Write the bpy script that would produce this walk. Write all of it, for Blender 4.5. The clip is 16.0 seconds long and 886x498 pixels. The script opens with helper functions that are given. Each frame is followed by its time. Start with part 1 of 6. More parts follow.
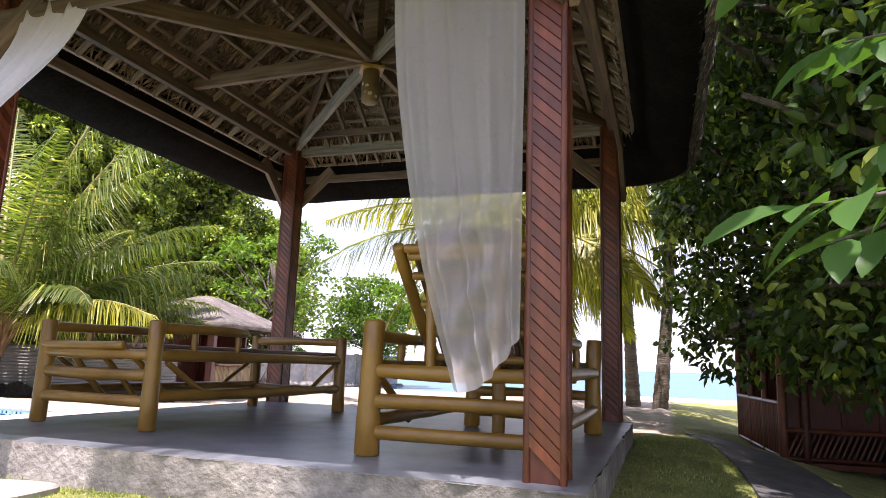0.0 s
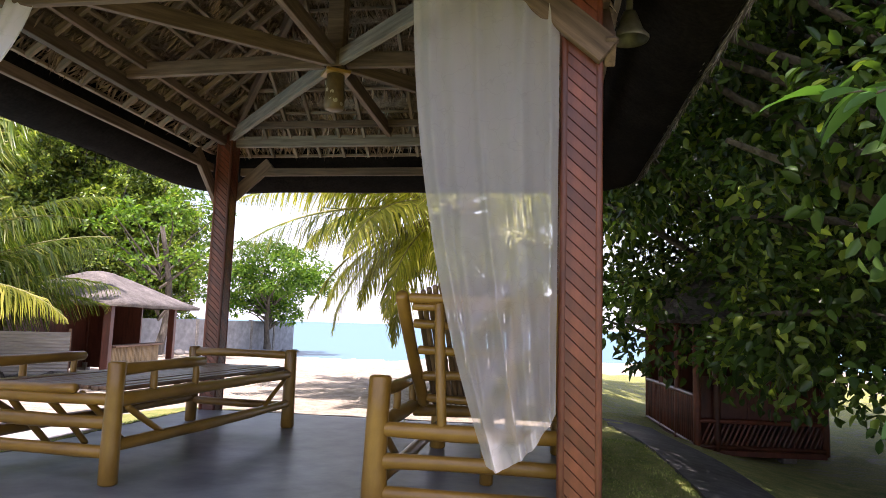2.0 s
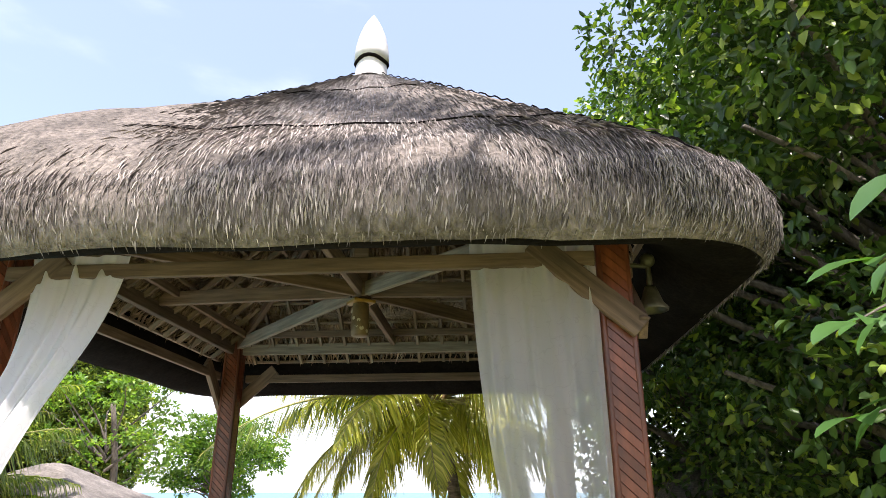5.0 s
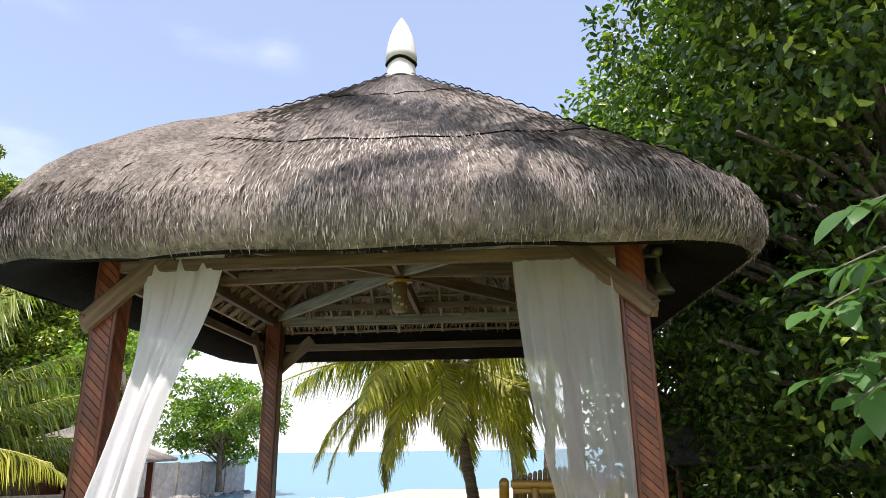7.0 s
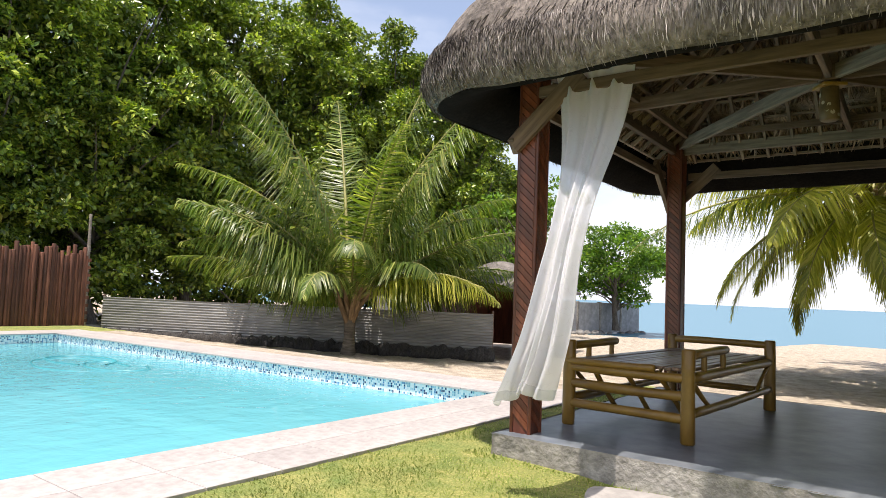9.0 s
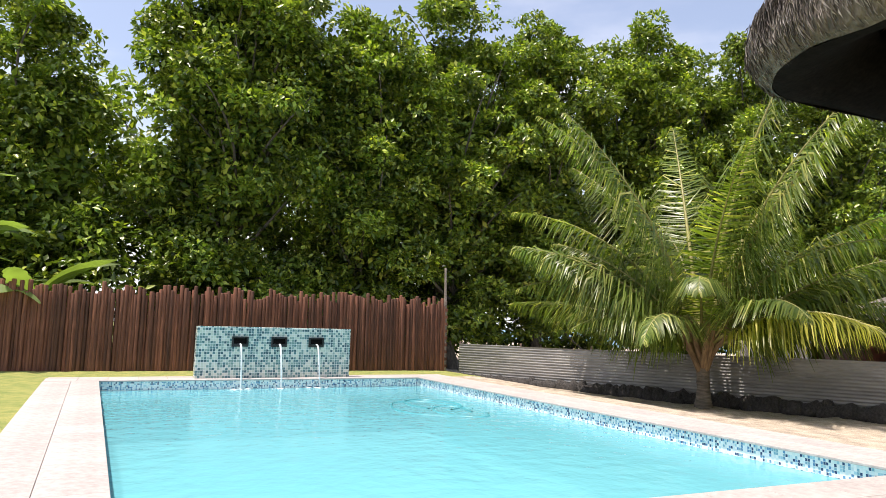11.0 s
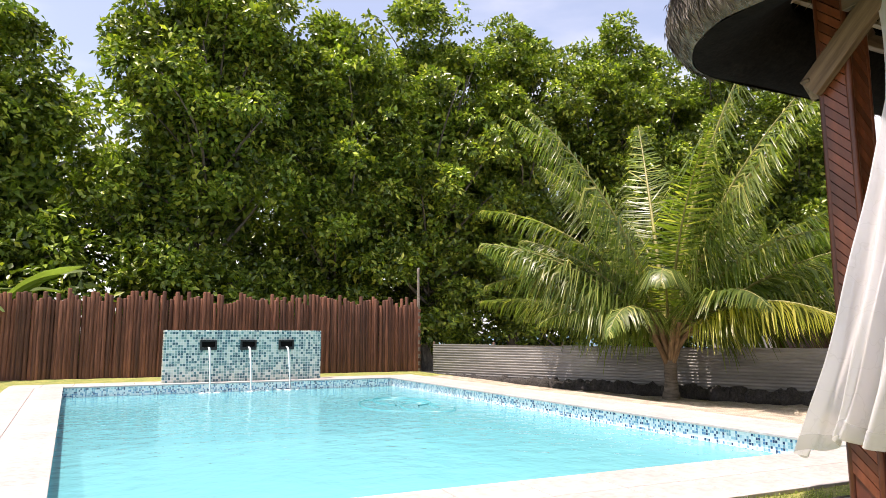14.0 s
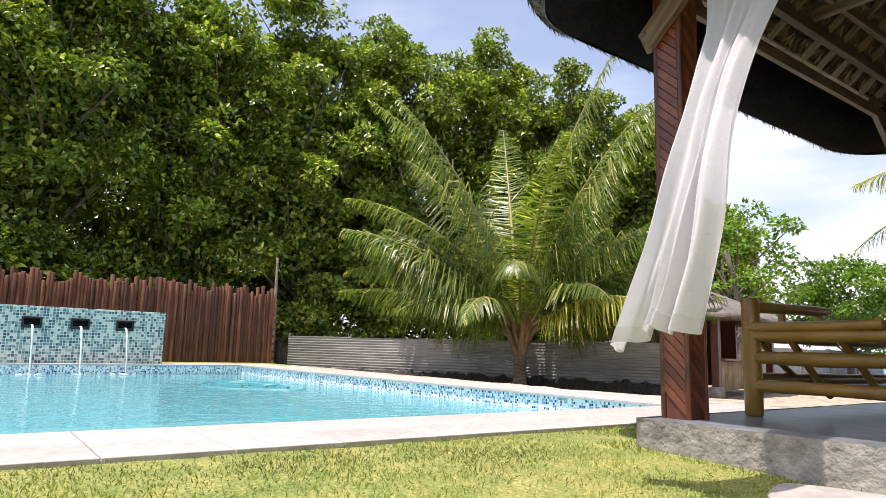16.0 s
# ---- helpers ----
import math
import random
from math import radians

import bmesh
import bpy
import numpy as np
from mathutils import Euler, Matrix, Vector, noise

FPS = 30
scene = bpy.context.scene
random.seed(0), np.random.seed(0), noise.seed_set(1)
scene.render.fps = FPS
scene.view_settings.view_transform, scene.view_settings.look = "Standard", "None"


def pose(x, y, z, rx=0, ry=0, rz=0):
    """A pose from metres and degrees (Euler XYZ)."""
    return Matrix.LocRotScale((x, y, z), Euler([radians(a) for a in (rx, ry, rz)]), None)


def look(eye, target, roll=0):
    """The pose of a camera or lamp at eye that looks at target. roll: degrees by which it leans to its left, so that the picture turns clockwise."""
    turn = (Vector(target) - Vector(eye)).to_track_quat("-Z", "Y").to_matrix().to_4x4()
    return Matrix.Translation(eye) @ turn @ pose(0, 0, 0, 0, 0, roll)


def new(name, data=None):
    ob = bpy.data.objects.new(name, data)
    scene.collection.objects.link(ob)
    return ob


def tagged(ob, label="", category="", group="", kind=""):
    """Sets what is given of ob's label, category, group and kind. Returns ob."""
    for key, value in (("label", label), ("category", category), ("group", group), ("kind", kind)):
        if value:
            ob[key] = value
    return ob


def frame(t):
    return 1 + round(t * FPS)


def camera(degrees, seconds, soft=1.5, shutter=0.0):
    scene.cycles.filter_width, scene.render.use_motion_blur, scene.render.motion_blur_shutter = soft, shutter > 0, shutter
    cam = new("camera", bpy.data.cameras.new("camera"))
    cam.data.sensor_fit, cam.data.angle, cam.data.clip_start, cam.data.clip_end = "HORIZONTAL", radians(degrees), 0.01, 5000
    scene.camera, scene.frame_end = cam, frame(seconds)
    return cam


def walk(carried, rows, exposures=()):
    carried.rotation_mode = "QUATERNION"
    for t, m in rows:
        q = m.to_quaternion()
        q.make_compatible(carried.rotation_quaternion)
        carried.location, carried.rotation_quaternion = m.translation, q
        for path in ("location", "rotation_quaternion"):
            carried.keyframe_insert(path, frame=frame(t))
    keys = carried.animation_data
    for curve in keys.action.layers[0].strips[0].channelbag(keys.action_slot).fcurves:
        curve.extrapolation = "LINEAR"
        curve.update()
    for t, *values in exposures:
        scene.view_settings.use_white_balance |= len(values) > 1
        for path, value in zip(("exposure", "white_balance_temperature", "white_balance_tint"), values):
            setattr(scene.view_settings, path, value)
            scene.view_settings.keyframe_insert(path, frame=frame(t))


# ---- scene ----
cam = camera(67.9, 16.0, soft=0.6)
PATH = [
    (0, (4.651, -3.293, 0.876), (4.016, -1.428, 1.22), 2.0),
    (0.5, (4.452, -3.232, 0.986), (3.885, -1.345, 1.326), 0.8),
    (1, (4.31, -3.227, 1.151), (3.726, -1.345, 1.495), 2.2),
    (1.5, (4.094, -3.263, 1.249), (3.649, -1.346, 1.602), 1.7),
    (2, (3.936, -3.385, 1.412), (3.623, -1.423, 1.643), 1.8),
    (2.5, (3.773, -3.396, 1.479), (3.487, -1.438, 1.769), 1.9),
    (3, (3.568, -3.469, 1.576), (3.364, -1.498, 1.848), 1.2),
    (3.5, (3.422, -3.652, 1.731), (3.309, -1.693, 2.119), 0.7),
    (4, (3.466, -3.722, 1.836), (3.338, -1.804, 2.389), 0.8),
    (4.5, (3.437, -3.848, 1.882), (3.276, -1.98, 2.576), 0.1),
    (7, (3.002, -4.991, 1.823), (2.875, -3.083, 2.408), -0.8),
    (7.5, (2.971, -5.07, 1.726), (2.7, -3.124, 2.1), -0.6),
    (8, (3.015, -5.12, 1.597), (2.423, -3.224, 1.834), 1.4),
    (8.5, (2.976, -5.149, 1.531), (2.034, -3.391, 1.683), 1.3),
    (9, (2.787, -5.063, 1.49), (1.602, -3.458, 1.626), 2.3),
    (9.5, (2.628, -4.927, 1.449), (1.263, -3.466, 1.51), 1.4),
    (10, (2.462, -4.546, 1.402), (0.895, -3.304, 1.429), 2.0),
    (12.3, (2.285, -4.078, 1.582), (0.403, -3.615, 2.075), 0.8),
    (12.5, (2.35, -4.068, 1.575), (0.481, -3.551, 2.062), 0.9),
    (13, (2.509, -4.03, 1.576), (0.672, -3.427, 2.087), 0.6),
    (13.5, (2.601, -3.9, 1.562), (0.797, -3.098, 1.883), 1.4),
    (14, (2.481, -3.873, 1.281), (0.683, -3.039, 1.541), -0.0),
    (14.5, (2.307, -3.902, 0.941), (0.558, -3.132, 1.529), 1.3),
    (15, (2.302, -3.9, 0.765), (0.536, -3.035, 1.124), 0.4),
    (15.5, (2.438, -3.763, 0.677), (0.747, -2.729, 0.948), 1.1),
    (16, (2.433, -3.688, 0.72), (0.844, -2.512, 1.021), 1.6),
]
walk(cam, [(t, look(eye, target, roll)) for t, eye, target, roll in PATH], exposures=[(0.0, 1.12, 6480, 30), (2.5, 1.10, 6480, 29), (3.5, 1.18, 6480, 27), (4.5, 1.25, 6550, 19), (7.0, 0.88, 6600, 15), (8.0, 0.70, 7050, 28), (9.0, 0.52, 6700, 15), (10.0, 0.48, 6700, 15), (12.5, 0.80, 7150, 21), (14.0, 0.76, 7150, 22), (16.0, 0.62, 6750, 19)])
# ---------------------------------------------------------------- light
SUN_ELEVATION, SUN_AZIMUTH = radians(73), radians(182)   # azimuth from +y towards +x
to_sun = Vector((math.sin(SUN_AZIMUTH) * math.cos(SUN_ELEVATION), math.cos(SUN_AZIMUTH) * math.cos(SUN_ELEVATION), math.sin(SUN_ELEVATION)))
world = bpy.data.worlds.new("sky")
scene.world = world
world.use_nodes = True
wn = world.node_tree.nodes
sky = wn.new("ShaderNodeTexSky")
sky.sky_type, sky.sun_disc = "NISHITA", False
sky.sun_elevation, sky.sun_rotation = SUN_ELEVATION, SUN_AZIMUTH
sky.air_density, sky.dust_density, sky.ozone_density = 1.0, 2.0, 1.0
# thin white cloud low over the sea
wl = world.node_tree.links
wtc, wsep, wno = wn.new("ShaderNodeTexCoord"), wn.new("ShaderNodeSeparateXYZ"), wn.new("ShaderNodeTexNoise")
wmap = wn.new("ShaderNodeMapping")
wmap.inputs["Scale"].default_value = (1.0, 1.0, 3.0)
wl.new(wtc.outputs["Generated"], wmap.inputs[0])
wl.new(wmap.outputs[0], wno.inputs["Vector"])
wl.new(wtc.outputs["Generated"], wsep.inputs[0])
wno.inputs["Scale"].default_value, wno.inputs["Detail"].default_value = 2.6, 7
low = wn.new("ShaderNodeMapRange")
low.inputs[1].default_value, low.inputs[2].default_value, low.inputs[3].default_value, low.inputs[4].default_value = 0.0, 0.55, 0.34, -0.10
wl.new(wsep.outputs[2], low.inputs[0])
wadd = wn.new("ShaderNodeMath")
wl.new(wno.outputs[0], wadd.inputs[0])
wl.new(low.outputs[0], wadd.inputs[1])
puff = wn.new("ShaderNodeMapRange")
puff.interpolation_type = "SMOOTHSTEP"
puff.inputs[1].default_value, puff.inputs[2].default_value, puff.inputs[3].default_value, puff.inputs[4].default_value = 0.46, 0.88, 0.12, 0.9
wl.new(wadd.outputs[0], puff.inputs[0])
wmix = wn.new("ShaderNodeMix")
wmix.data_type = "RGBA"
wmix.inputs[7].default_value = (5.6, 5.9, 6.4, 1)
wl.new(puff.outputs[0], wmix.inputs[0])
wl.new(sky.outputs[0], wmix.inputs[6])
wl.new(wmix.outputs[2], wn["Background"].inputs[0])
wn["Background"].inputs[1].default_value = 0.15
sun = new("sun", bpy.data.lights.new("sun", "SUN"))
sun.data.energy, sun.data.angle, sun.data.color = 4.6, radians(0.6), (1.0, 0.955, 0.88)
sun.matrix_basis = look((0, 0, 30), Vector((0, 0, 30)) - to_sun)

# ---------------------------------------------------------------- materials
def ramp_node(nt, stops):
    r = nt.nodes.new("ShaderNodeValToRGB")
    while len(r.color_ramp.elements) < len(stops):
        r.color_ramp.elements.new(0.5)
    for e, (p, c) in zip(r.color_ramp.elements, stops):
        e.position, e.color = p, (*c, 1)
    return r


def surface(name, dark, light, scale=6.0, stretch=(1, 1, 1), rough=0.7, bump=0.3, bump_scale=None, metal=0.0, per_piece=0.0,
            stains=0.25, spec=0.5, detail=6.0, island=0.0, dist=0.01, coords="Object"):
    """A weathered surface: fine grain between two colours, large stains, relief, and tone that differs from piece to piece."""
    m = bpy.data.materials.new(name)
    m.use_nodes = True
    nt = m.node_tree
    n, l = nt.nodes, nt.links
    b = n["Principled BSDF"]
    tc, mp = n.new("ShaderNodeTexCoord"), n.new("ShaderNodeMapping")
    mp.inputs["Scale"].default_value = stretch
    if coords == "World":
        geo = n.new("ShaderNodeNewGeometry")
        l.new(geo.outputs["Position"], mp.inputs[0])
    else:
        l.new(tc.outputs[coords], mp.inputs[0])
    g = n.new("ShaderNodeTexNoise")
    g.inputs["Scale"].default_value, g.inputs["Detail"].default_value, g.inputs["Roughness"].default_value = scale, detail, 0.65
    l.new(mp.outputs[0], g.inputs["Vector"])
    r = ramp_node(nt, [(0.32, dark), (0.68, light)])
    l.new(g.outputs[0], r.inputs[0])
    col = r.outputs[0]
    if stains:
        s = n.new("ShaderNodeTexNoise")
        s.inputs["Scale"].default_value, s.inputs["Detail"].default_value = scale * 0.13, 4
        l.new(mp.outputs[0], s.inputs["Vector"])
        sr = n.new("ShaderNodeMapRange")
        sr.inputs[1].default_value, sr.inputs[2].default_value = 0.35, 0.7
        sr.inputs[3].default_value, sr.inputs[4].default_value = 1 - stains, 1 + stains * 0.4
        l.new(s.outputs[0], sr.inputs[0])
        mx = n.new("ShaderNodeVectorMath")
        mx.operation = "SCALE"
        l.new(col, mx.inputs[0])
        l.new(sr.outputs[0], mx.inputs["Scale"])
        col = mx.outputs[0]
    if per_piece or island:
        if per_piece:
            oi = n.new("ShaderNodeObjectInfo")
            src, amount = oi.outputs["Random"], per_piece
        else:
            gi = n.new("ShaderNodeNewGeometry")
            src, amount = gi.outputs["Random Per Island"], island
        pr = n.new("ShaderNodeMapRange")
        pr.inputs[3].default_value, pr.inputs[4].default_value = 1 - amount, 1 + amount
        l.new(src, pr.inputs[0])
        mx = n.new("ShaderNodeVectorMath")
        mx.operation = "SCALE"
        l.new(col, mx.inputs[0])
        l.new(pr.outputs[0], mx.inputs["Scale"])
        col = mx.outputs[0]
    l.new(col, b.inputs["Base Color"])
    b.inputs["Roughness"].default_value, b.inputs["Metallic"].default_value, b.inputs["Specular IOR Level"].default_value = rough, metal, spec
    if bump:
        bn = n.new("ShaderNodeTexNoise")
        bn.inputs["Scale"].default_value, bn.inputs["Detail"].default_value = bump_scale or scale * 2, 5
        l.new(mp.outputs[0], bn.inputs["Vector"])
        bp = n.new("ShaderNodeBump")
        bp.inputs["Strength"].default_value, bp.inputs["Distance"].default_value = bump, dist
        l.new(bn.outputs[0], bp.inputs["Height"])
        l.new(bp.outputs[0], b.inputs["Normal"])
    return m


def leafy(name, dark, light, rough=0.42, through_light=0.35, yellow=None, patchy=(0.6, 1.35)):
    """Leaves: colour differs leaf by leaf, gloss on top, light shines through."""
    m = bpy.data.materials.new(name)
    m.use_nodes = True
    nt = m.node_tree
    n, l = nt.nodes, nt.links
    b = n["Principled BSDF"]
    gi = n.new("ShaderNodeNewGeometry")
    stops = [(0.0, dark), (0.75, light)] + ([(1.0, yellow)] if yellow else [])
    r = ramp_node(nt, stops)
    l.new(gi.outputs["Random Per Island"], r.inputs[0])
    no = n.new("ShaderNodeTexNoise")
    no.inputs["Scale"].default_value = 0.9
    l.new(gi.outputs["Position"], no.inputs["Vector"])
    mr = n.new("ShaderNodeMapRange")
    mr.inputs[1].default_value, mr.inputs[2].default_value, mr.inputs[3].default_value, mr.inputs[4].default_value = 0.3, 0.7, *patchy
    l.new(no.outputs[0], mr.inputs[0])
    mx = n.new("ShaderNodeVectorMath")
    mx.operation = "SCALE"
    l.new(r.outputs[0], mx.inputs[0])
    l.new(mr.outputs[0], mx.inputs["Scale"])
    l.new(mx.outputs[0], b.inputs["Base Color"])
    b.inputs["Roughness"].default_value = rough
    b.inputs["Specular IOR Level"].default_value = 0.4
    tr = n.new("ShaderNodeBsdfTranslucent")
    tm = n.new("ShaderNodeVectorMath")
    tm.operation = "MULTIPLY"
    tm.inputs[1].default_value = (1.5, 1.7, 0.5)
    l.new(mx.outputs[0], tm.inputs[0])
    l.new(tm.outputs[0], tr.inputs["Color"])
    mix = n.new("ShaderNodeMixShader")
    mix.inputs[0].default_value = through_light
    l.new(b.outputs[0], mix.inputs[1])
    l.new(tr.outputs[0], mix.inputs[2])
    l.new(mix.outputs[0], n["Material Output"].inputs[0])
    return m


def sheer_cloth(name, see_through=0.40):
    m = bpy.data.materials.new(name)
    m.use_nodes = True
    nt = m.node_tree
    n, l = nt.nodes, nt.links
    b = n["Principled BSDF"]
    b.inputs["Roughness"].default_value = 0.9
    tc = n.new("ShaderNodeTexCoord")
    # embroidered wandering branches in a darker thread
    v = n.new("ShaderNodeTexVoronoi")
    v.feature = "DISTANCE_TO_EDGE"
    v.inputs["Scale"].default_value = 7.5
    wob = n.new("ShaderNodeTexNoise")
    wob.inputs["Scale"].default_value = 9
    l.new(tc.outputs["Object"], wob.inputs["Vector"])
    ad = n.new("ShaderNodeVectorMath")
    ad.operation = "MULTIPLY_ADD"
    ad.inputs[1].default_value = (0.16, 0.16, 0.16)
    l.new(wob.outputs["Color"], ad.inputs[0])
    l.new(tc.outputs["Object"], ad.inputs[2])
    l.new(ad.outputs[0], v.inputs["Vector"])
    r = ramp_node(nt, [(0.0, (0.68, 0.67, 0.68)), (0.02, (0.82, 0.81, 0.83))])
    l.new(v.outputs["Distance"], r.inputs[0])
    l.new(r.outputs[0], b.inputs["Base Color"])
    w = n.new("ShaderNodeTexNoise")
    w.inputs["Scale"].default_value = 35
    l.new(tc.outputs["Object"], w.inputs["Vector"])
    bp = n.new("ShaderNodeBump")
    bp.inputs["Strength"].default_value, bp.inputs["Distance"].default_value = 0.3, 0.01
    l.new(w.outputs[0], bp.inputs["Height"])
    l.new(bp.outputs[0], b.inputs["Normal"])
    tr = n.new("ShaderNodeBsdfTranslucent")
    tr.inputs["Color"].default_value = (0.80, 0.80, 0.83, 1)
    m1 = n.new("ShaderNodeMixShader")
    m1.inputs[0].default_value = 0.5
    l.new(b.outputs[0], m1.inputs[1])
    l.new(tr.outputs[0], m1.inputs[2])
    cl = n.new("ShaderNodeBsdfTransparent")
    m2 = n.new("ShaderNodeMixShader")
    m2.inputs[0].default_value = see_through
    l.new(m1.outputs[0], m2.inputs[1])
    l.new(cl.outputs[0], m2.inputs[2])
    l.new(m2.outputs[0], n["Material Output"].inputs[0])
    return m


def mosaic(name, size, colours, rough=0.25):
    """Small glazed tiles with pale grout; each tile takes one of the colours."""
    m = bpy.data.materials.new(name)
    m.use_nodes = True
    nt = m.node_tree
    n, l = nt.nodes, nt.links
    b = n["Principled BSDF"]
    tc = n.new("ShaderNodeTexCoord")
    dv = n.new("ShaderNodeVectorMath")
    dv.operation = "MULTIPLY"
    dv.inputs[1].default_value = (1 / size, 1 / size, 1 / size)
    l.new(tc.outputs["UV"], dv.inputs[0])
    fl = n.new("ShaderNodeVectorMath")
    fl.operation = "FLOOR"
    l.new(dv.outputs[0], fl.inputs[0])
    fr = n.new("ShaderNodeVectorMath")
    fr.operation = "FRACTION"
    l.new(dv.outputs[0], fr.inputs[0])
    wnz = n.new("ShaderNodeTexWhiteNoise")
    l.new(fl.outputs[0], wnz.inputs["Vector"])
    r = ramp_node(nt, [(i / len(colours), c) for i, c in enumerate(colours)])
    r.color_ramp.interpolation = "CONSTANT"
    l.new(wnz.outputs["Value"], r.inputs[0])
    sp = n.new("ShaderNodeSeparateXYZ")
    l.new(fr.outputs[0], sp.inputs[0])
    mn = n.new("ShaderNodeMath")
    mn.operation = "MINIMUM"
    l.new(sp.outputs[0], mn.inputs[0])
    l.new(sp.outputs[1], mn.inputs[1])
    gt = n.new("ShaderNodeMath")
    gt.operation = "GREATER_THAN"
    gt.inputs[1].default_value = 0.12
    l.new(mn.outputs[0], gt.inputs[0])
    mx = n.new("ShaderNodeMix")
    mx.data_type = "RGBA"
    mx.inputs[6].default_value = (0.72, 0.74, 0.72, 1)
    l.new(gt.outputs[0], mx.inputs[0])
    l.new(r.outputs[0], mx.inputs[7])
    l.new(mx.outputs[2], b.inputs["Base Color"])
    b.inputs["Roughness"].default_value = rough
    bp = n.new("ShaderNodeBump")
    bp.inputs["Strength"].default_value, bp.inputs["Distance"].default_value = 0.4, 0.002
    l.new(gt.outputs[0], bp.inputs["Height"])
    l.new(bp.outputs[0], b.inputs["Normal"])
    return m


def water(name, tint, wave, strength, clear=1.0, ior=1.33, milky=None):
    """Clear water: light passes with a tint, the surface mirrors the sky by the angle."""
    m = bpy.data.materials.new(name)
    m.use_nodes = True
    nt = m.node_tree
    n, l = nt.nodes, nt.links
    n.remove(n["Principled BSDF"])
    geo = n.new("ShaderNodeNewGeometry")
    no = n.new("ShaderNodeTexNoise")
    no.inputs["Scale"].default_value, no.inputs["Detail"].default_value = wave, 3
    l.new(geo.outputs["Position"], no.inputs["Vector"])
    bp = n.new("ShaderNodeBump")
    bp.inputs["Strength"].default_value, bp.inputs["Distance"].default_value = strength, 0.05
    l.new(no.outputs[0], bp.inputs["Height"])
    fr = n.new("ShaderNodeFresnel")
    fr.inputs[0].default_value = ior
    l.new(bp.outputs[0], fr.inputs["Normal"])
    gl = n.new("ShaderNodeBsdfGlossy")
    gl.inputs["Roughness"].default_value = 0.02
    l.new(bp.outputs[0], gl.inputs["Normal"])
    under = n.new("ShaderNodeBsdfTransparent" if clear else "ShaderNodeBsdfDiffuse")
    under.inputs["Color"].default_value = (*tint, 1)
    if milky:
        # fine matter in the water scatters light back
        cloud, both = n.new("ShaderNodeBsdfDiffuse"), n.new("ShaderNodeMixShader")
        cloud.inputs["Color"].default_value = (*milky, 1)
        both.inputs[0].default_value = 0.84
        l.new(under.outputs[0], both.inputs[1])
        l.new(cloud.outputs[0], both.inputs[2])
        under = both
    mix = n.new("ShaderNodeMixShader")
    if clear:
        l.new(fr.outputs[0], mix.inputs[0])
    else:
        mix.inputs[0].default_value = 0.20
    l.new(under.outputs[0], mix.inputs[1])
    l.new(gl.outputs[0], mix.inputs[2])
    l.new(mix.outputs[0], n["Material Output"].inputs[0])
    return m


def ground_material():
    """Lawn, beach sand and trodden soil, told apart by place with ragged borders."""
    m = bpy.data.materials.new("lawn_and_sand")
    m.use_nodes = True
    nt = m.node_tree
    n, l = nt.nodes, nt.links
    b = n["Principled BSDF"]
    geo = n.new("ShaderNodeNewGeometry")
    at = n.new("ShaderNodeAttribute")
    at.attribute_name = "lawn"
    fine, mid, big = (n.new("ShaderNodeTexNoise") for _ in range(3))
    for node, s, d in ((fine, 55, 6), (mid, 4.5, 5), (big, 0.8, 4)):
        node.inputs["Scale"].default_value, node.inputs["Detail"].default_value = s, d
        l.new(geo.outputs["Position"], node.inputs["Vector"])
    grass = ramp_node(nt, [(0.25, (0.125, 0.16, 0.04)), (0.5, (0.23, 0.265, 0.08)), (0.75, (0.39, 0.385, 0.175))])
    l.new(fine.outputs[0], grass.inputs[0])
    dry = ramp_node(nt, [(0.3, (0.62, 0.75, 0.5)), (0.65, (1.25, 1.08, 0.95))])
    l.new(mid.outputs[0], dry.inputs[0])
    gm = n.new("ShaderNodeVectorMath")
    gm.operation = "MULTIPLY"
    l.new(grass.outputs[0], gm.inputs[0])
    l.new(dry.outputs[0], gm.inputs[1])
    sand = ramp_node(nt, [(0.3, (0.30, 0.25, 0.19)), (0.55, (0.47, 0.40, 0.31)), (0.8, (0.60, 0.53, 0.43))])
    l.new(mid.outputs[0], sand.inputs[0])
    speck = ramp_node(nt, [(0.3, (0.55, 0.5, 0.45)), (0.5, (1.0, 1.0, 1.0))])
    l.new(fine.outputs[0], speck.inputs[0])
    sm = n.new("ShaderNodeVectorMath")
    sm.operation = "MULTIPLY"
    l.new(sand.outputs[0], sm.inputs[0])
    l.new(speck.outputs[0], sm.inputs[1])
    ed = n.new("ShaderNodeMath")
    ed.operation = "MULTIPLY_ADD"
    ed.inputs[1].default_value = 0.9
    l.new(mid.outputs[0], ed.inputs[0])
    l.new(at.outputs["Fac"], ed.inputs[2])
    mr = n.new("ShaderNodeMapRange")
    mr.inputs[1].default_value, mr.inputs[2].default_value = 0.85, 1.05
    l.new(ed.outputs[0], mr.inputs[0])
    mx = n.new("ShaderNodeMix")
    mx.data_type = "RGBA"
    l.new(mr.outputs[0], mx.inputs[0])
    l.new(sm.outputs[0], mx.inputs[6])
    l.new(gm.outputs[0], mx.inputs[7])
    l.new(mx.outputs[2], b.inputs["Base Color"])
    b.inputs["Roughness"].default_value = 0.95
    bp = n.new("ShaderNodeBump")
    bp.inputs["Strength"].default_value, bp.inputs["Distance"].default_value = 0.8, 0.03
    l.new(fine.outputs[0], bp.inputs["Height"])
    l.new(bp.outputs[0], b.inputs["Normal"])
    return m


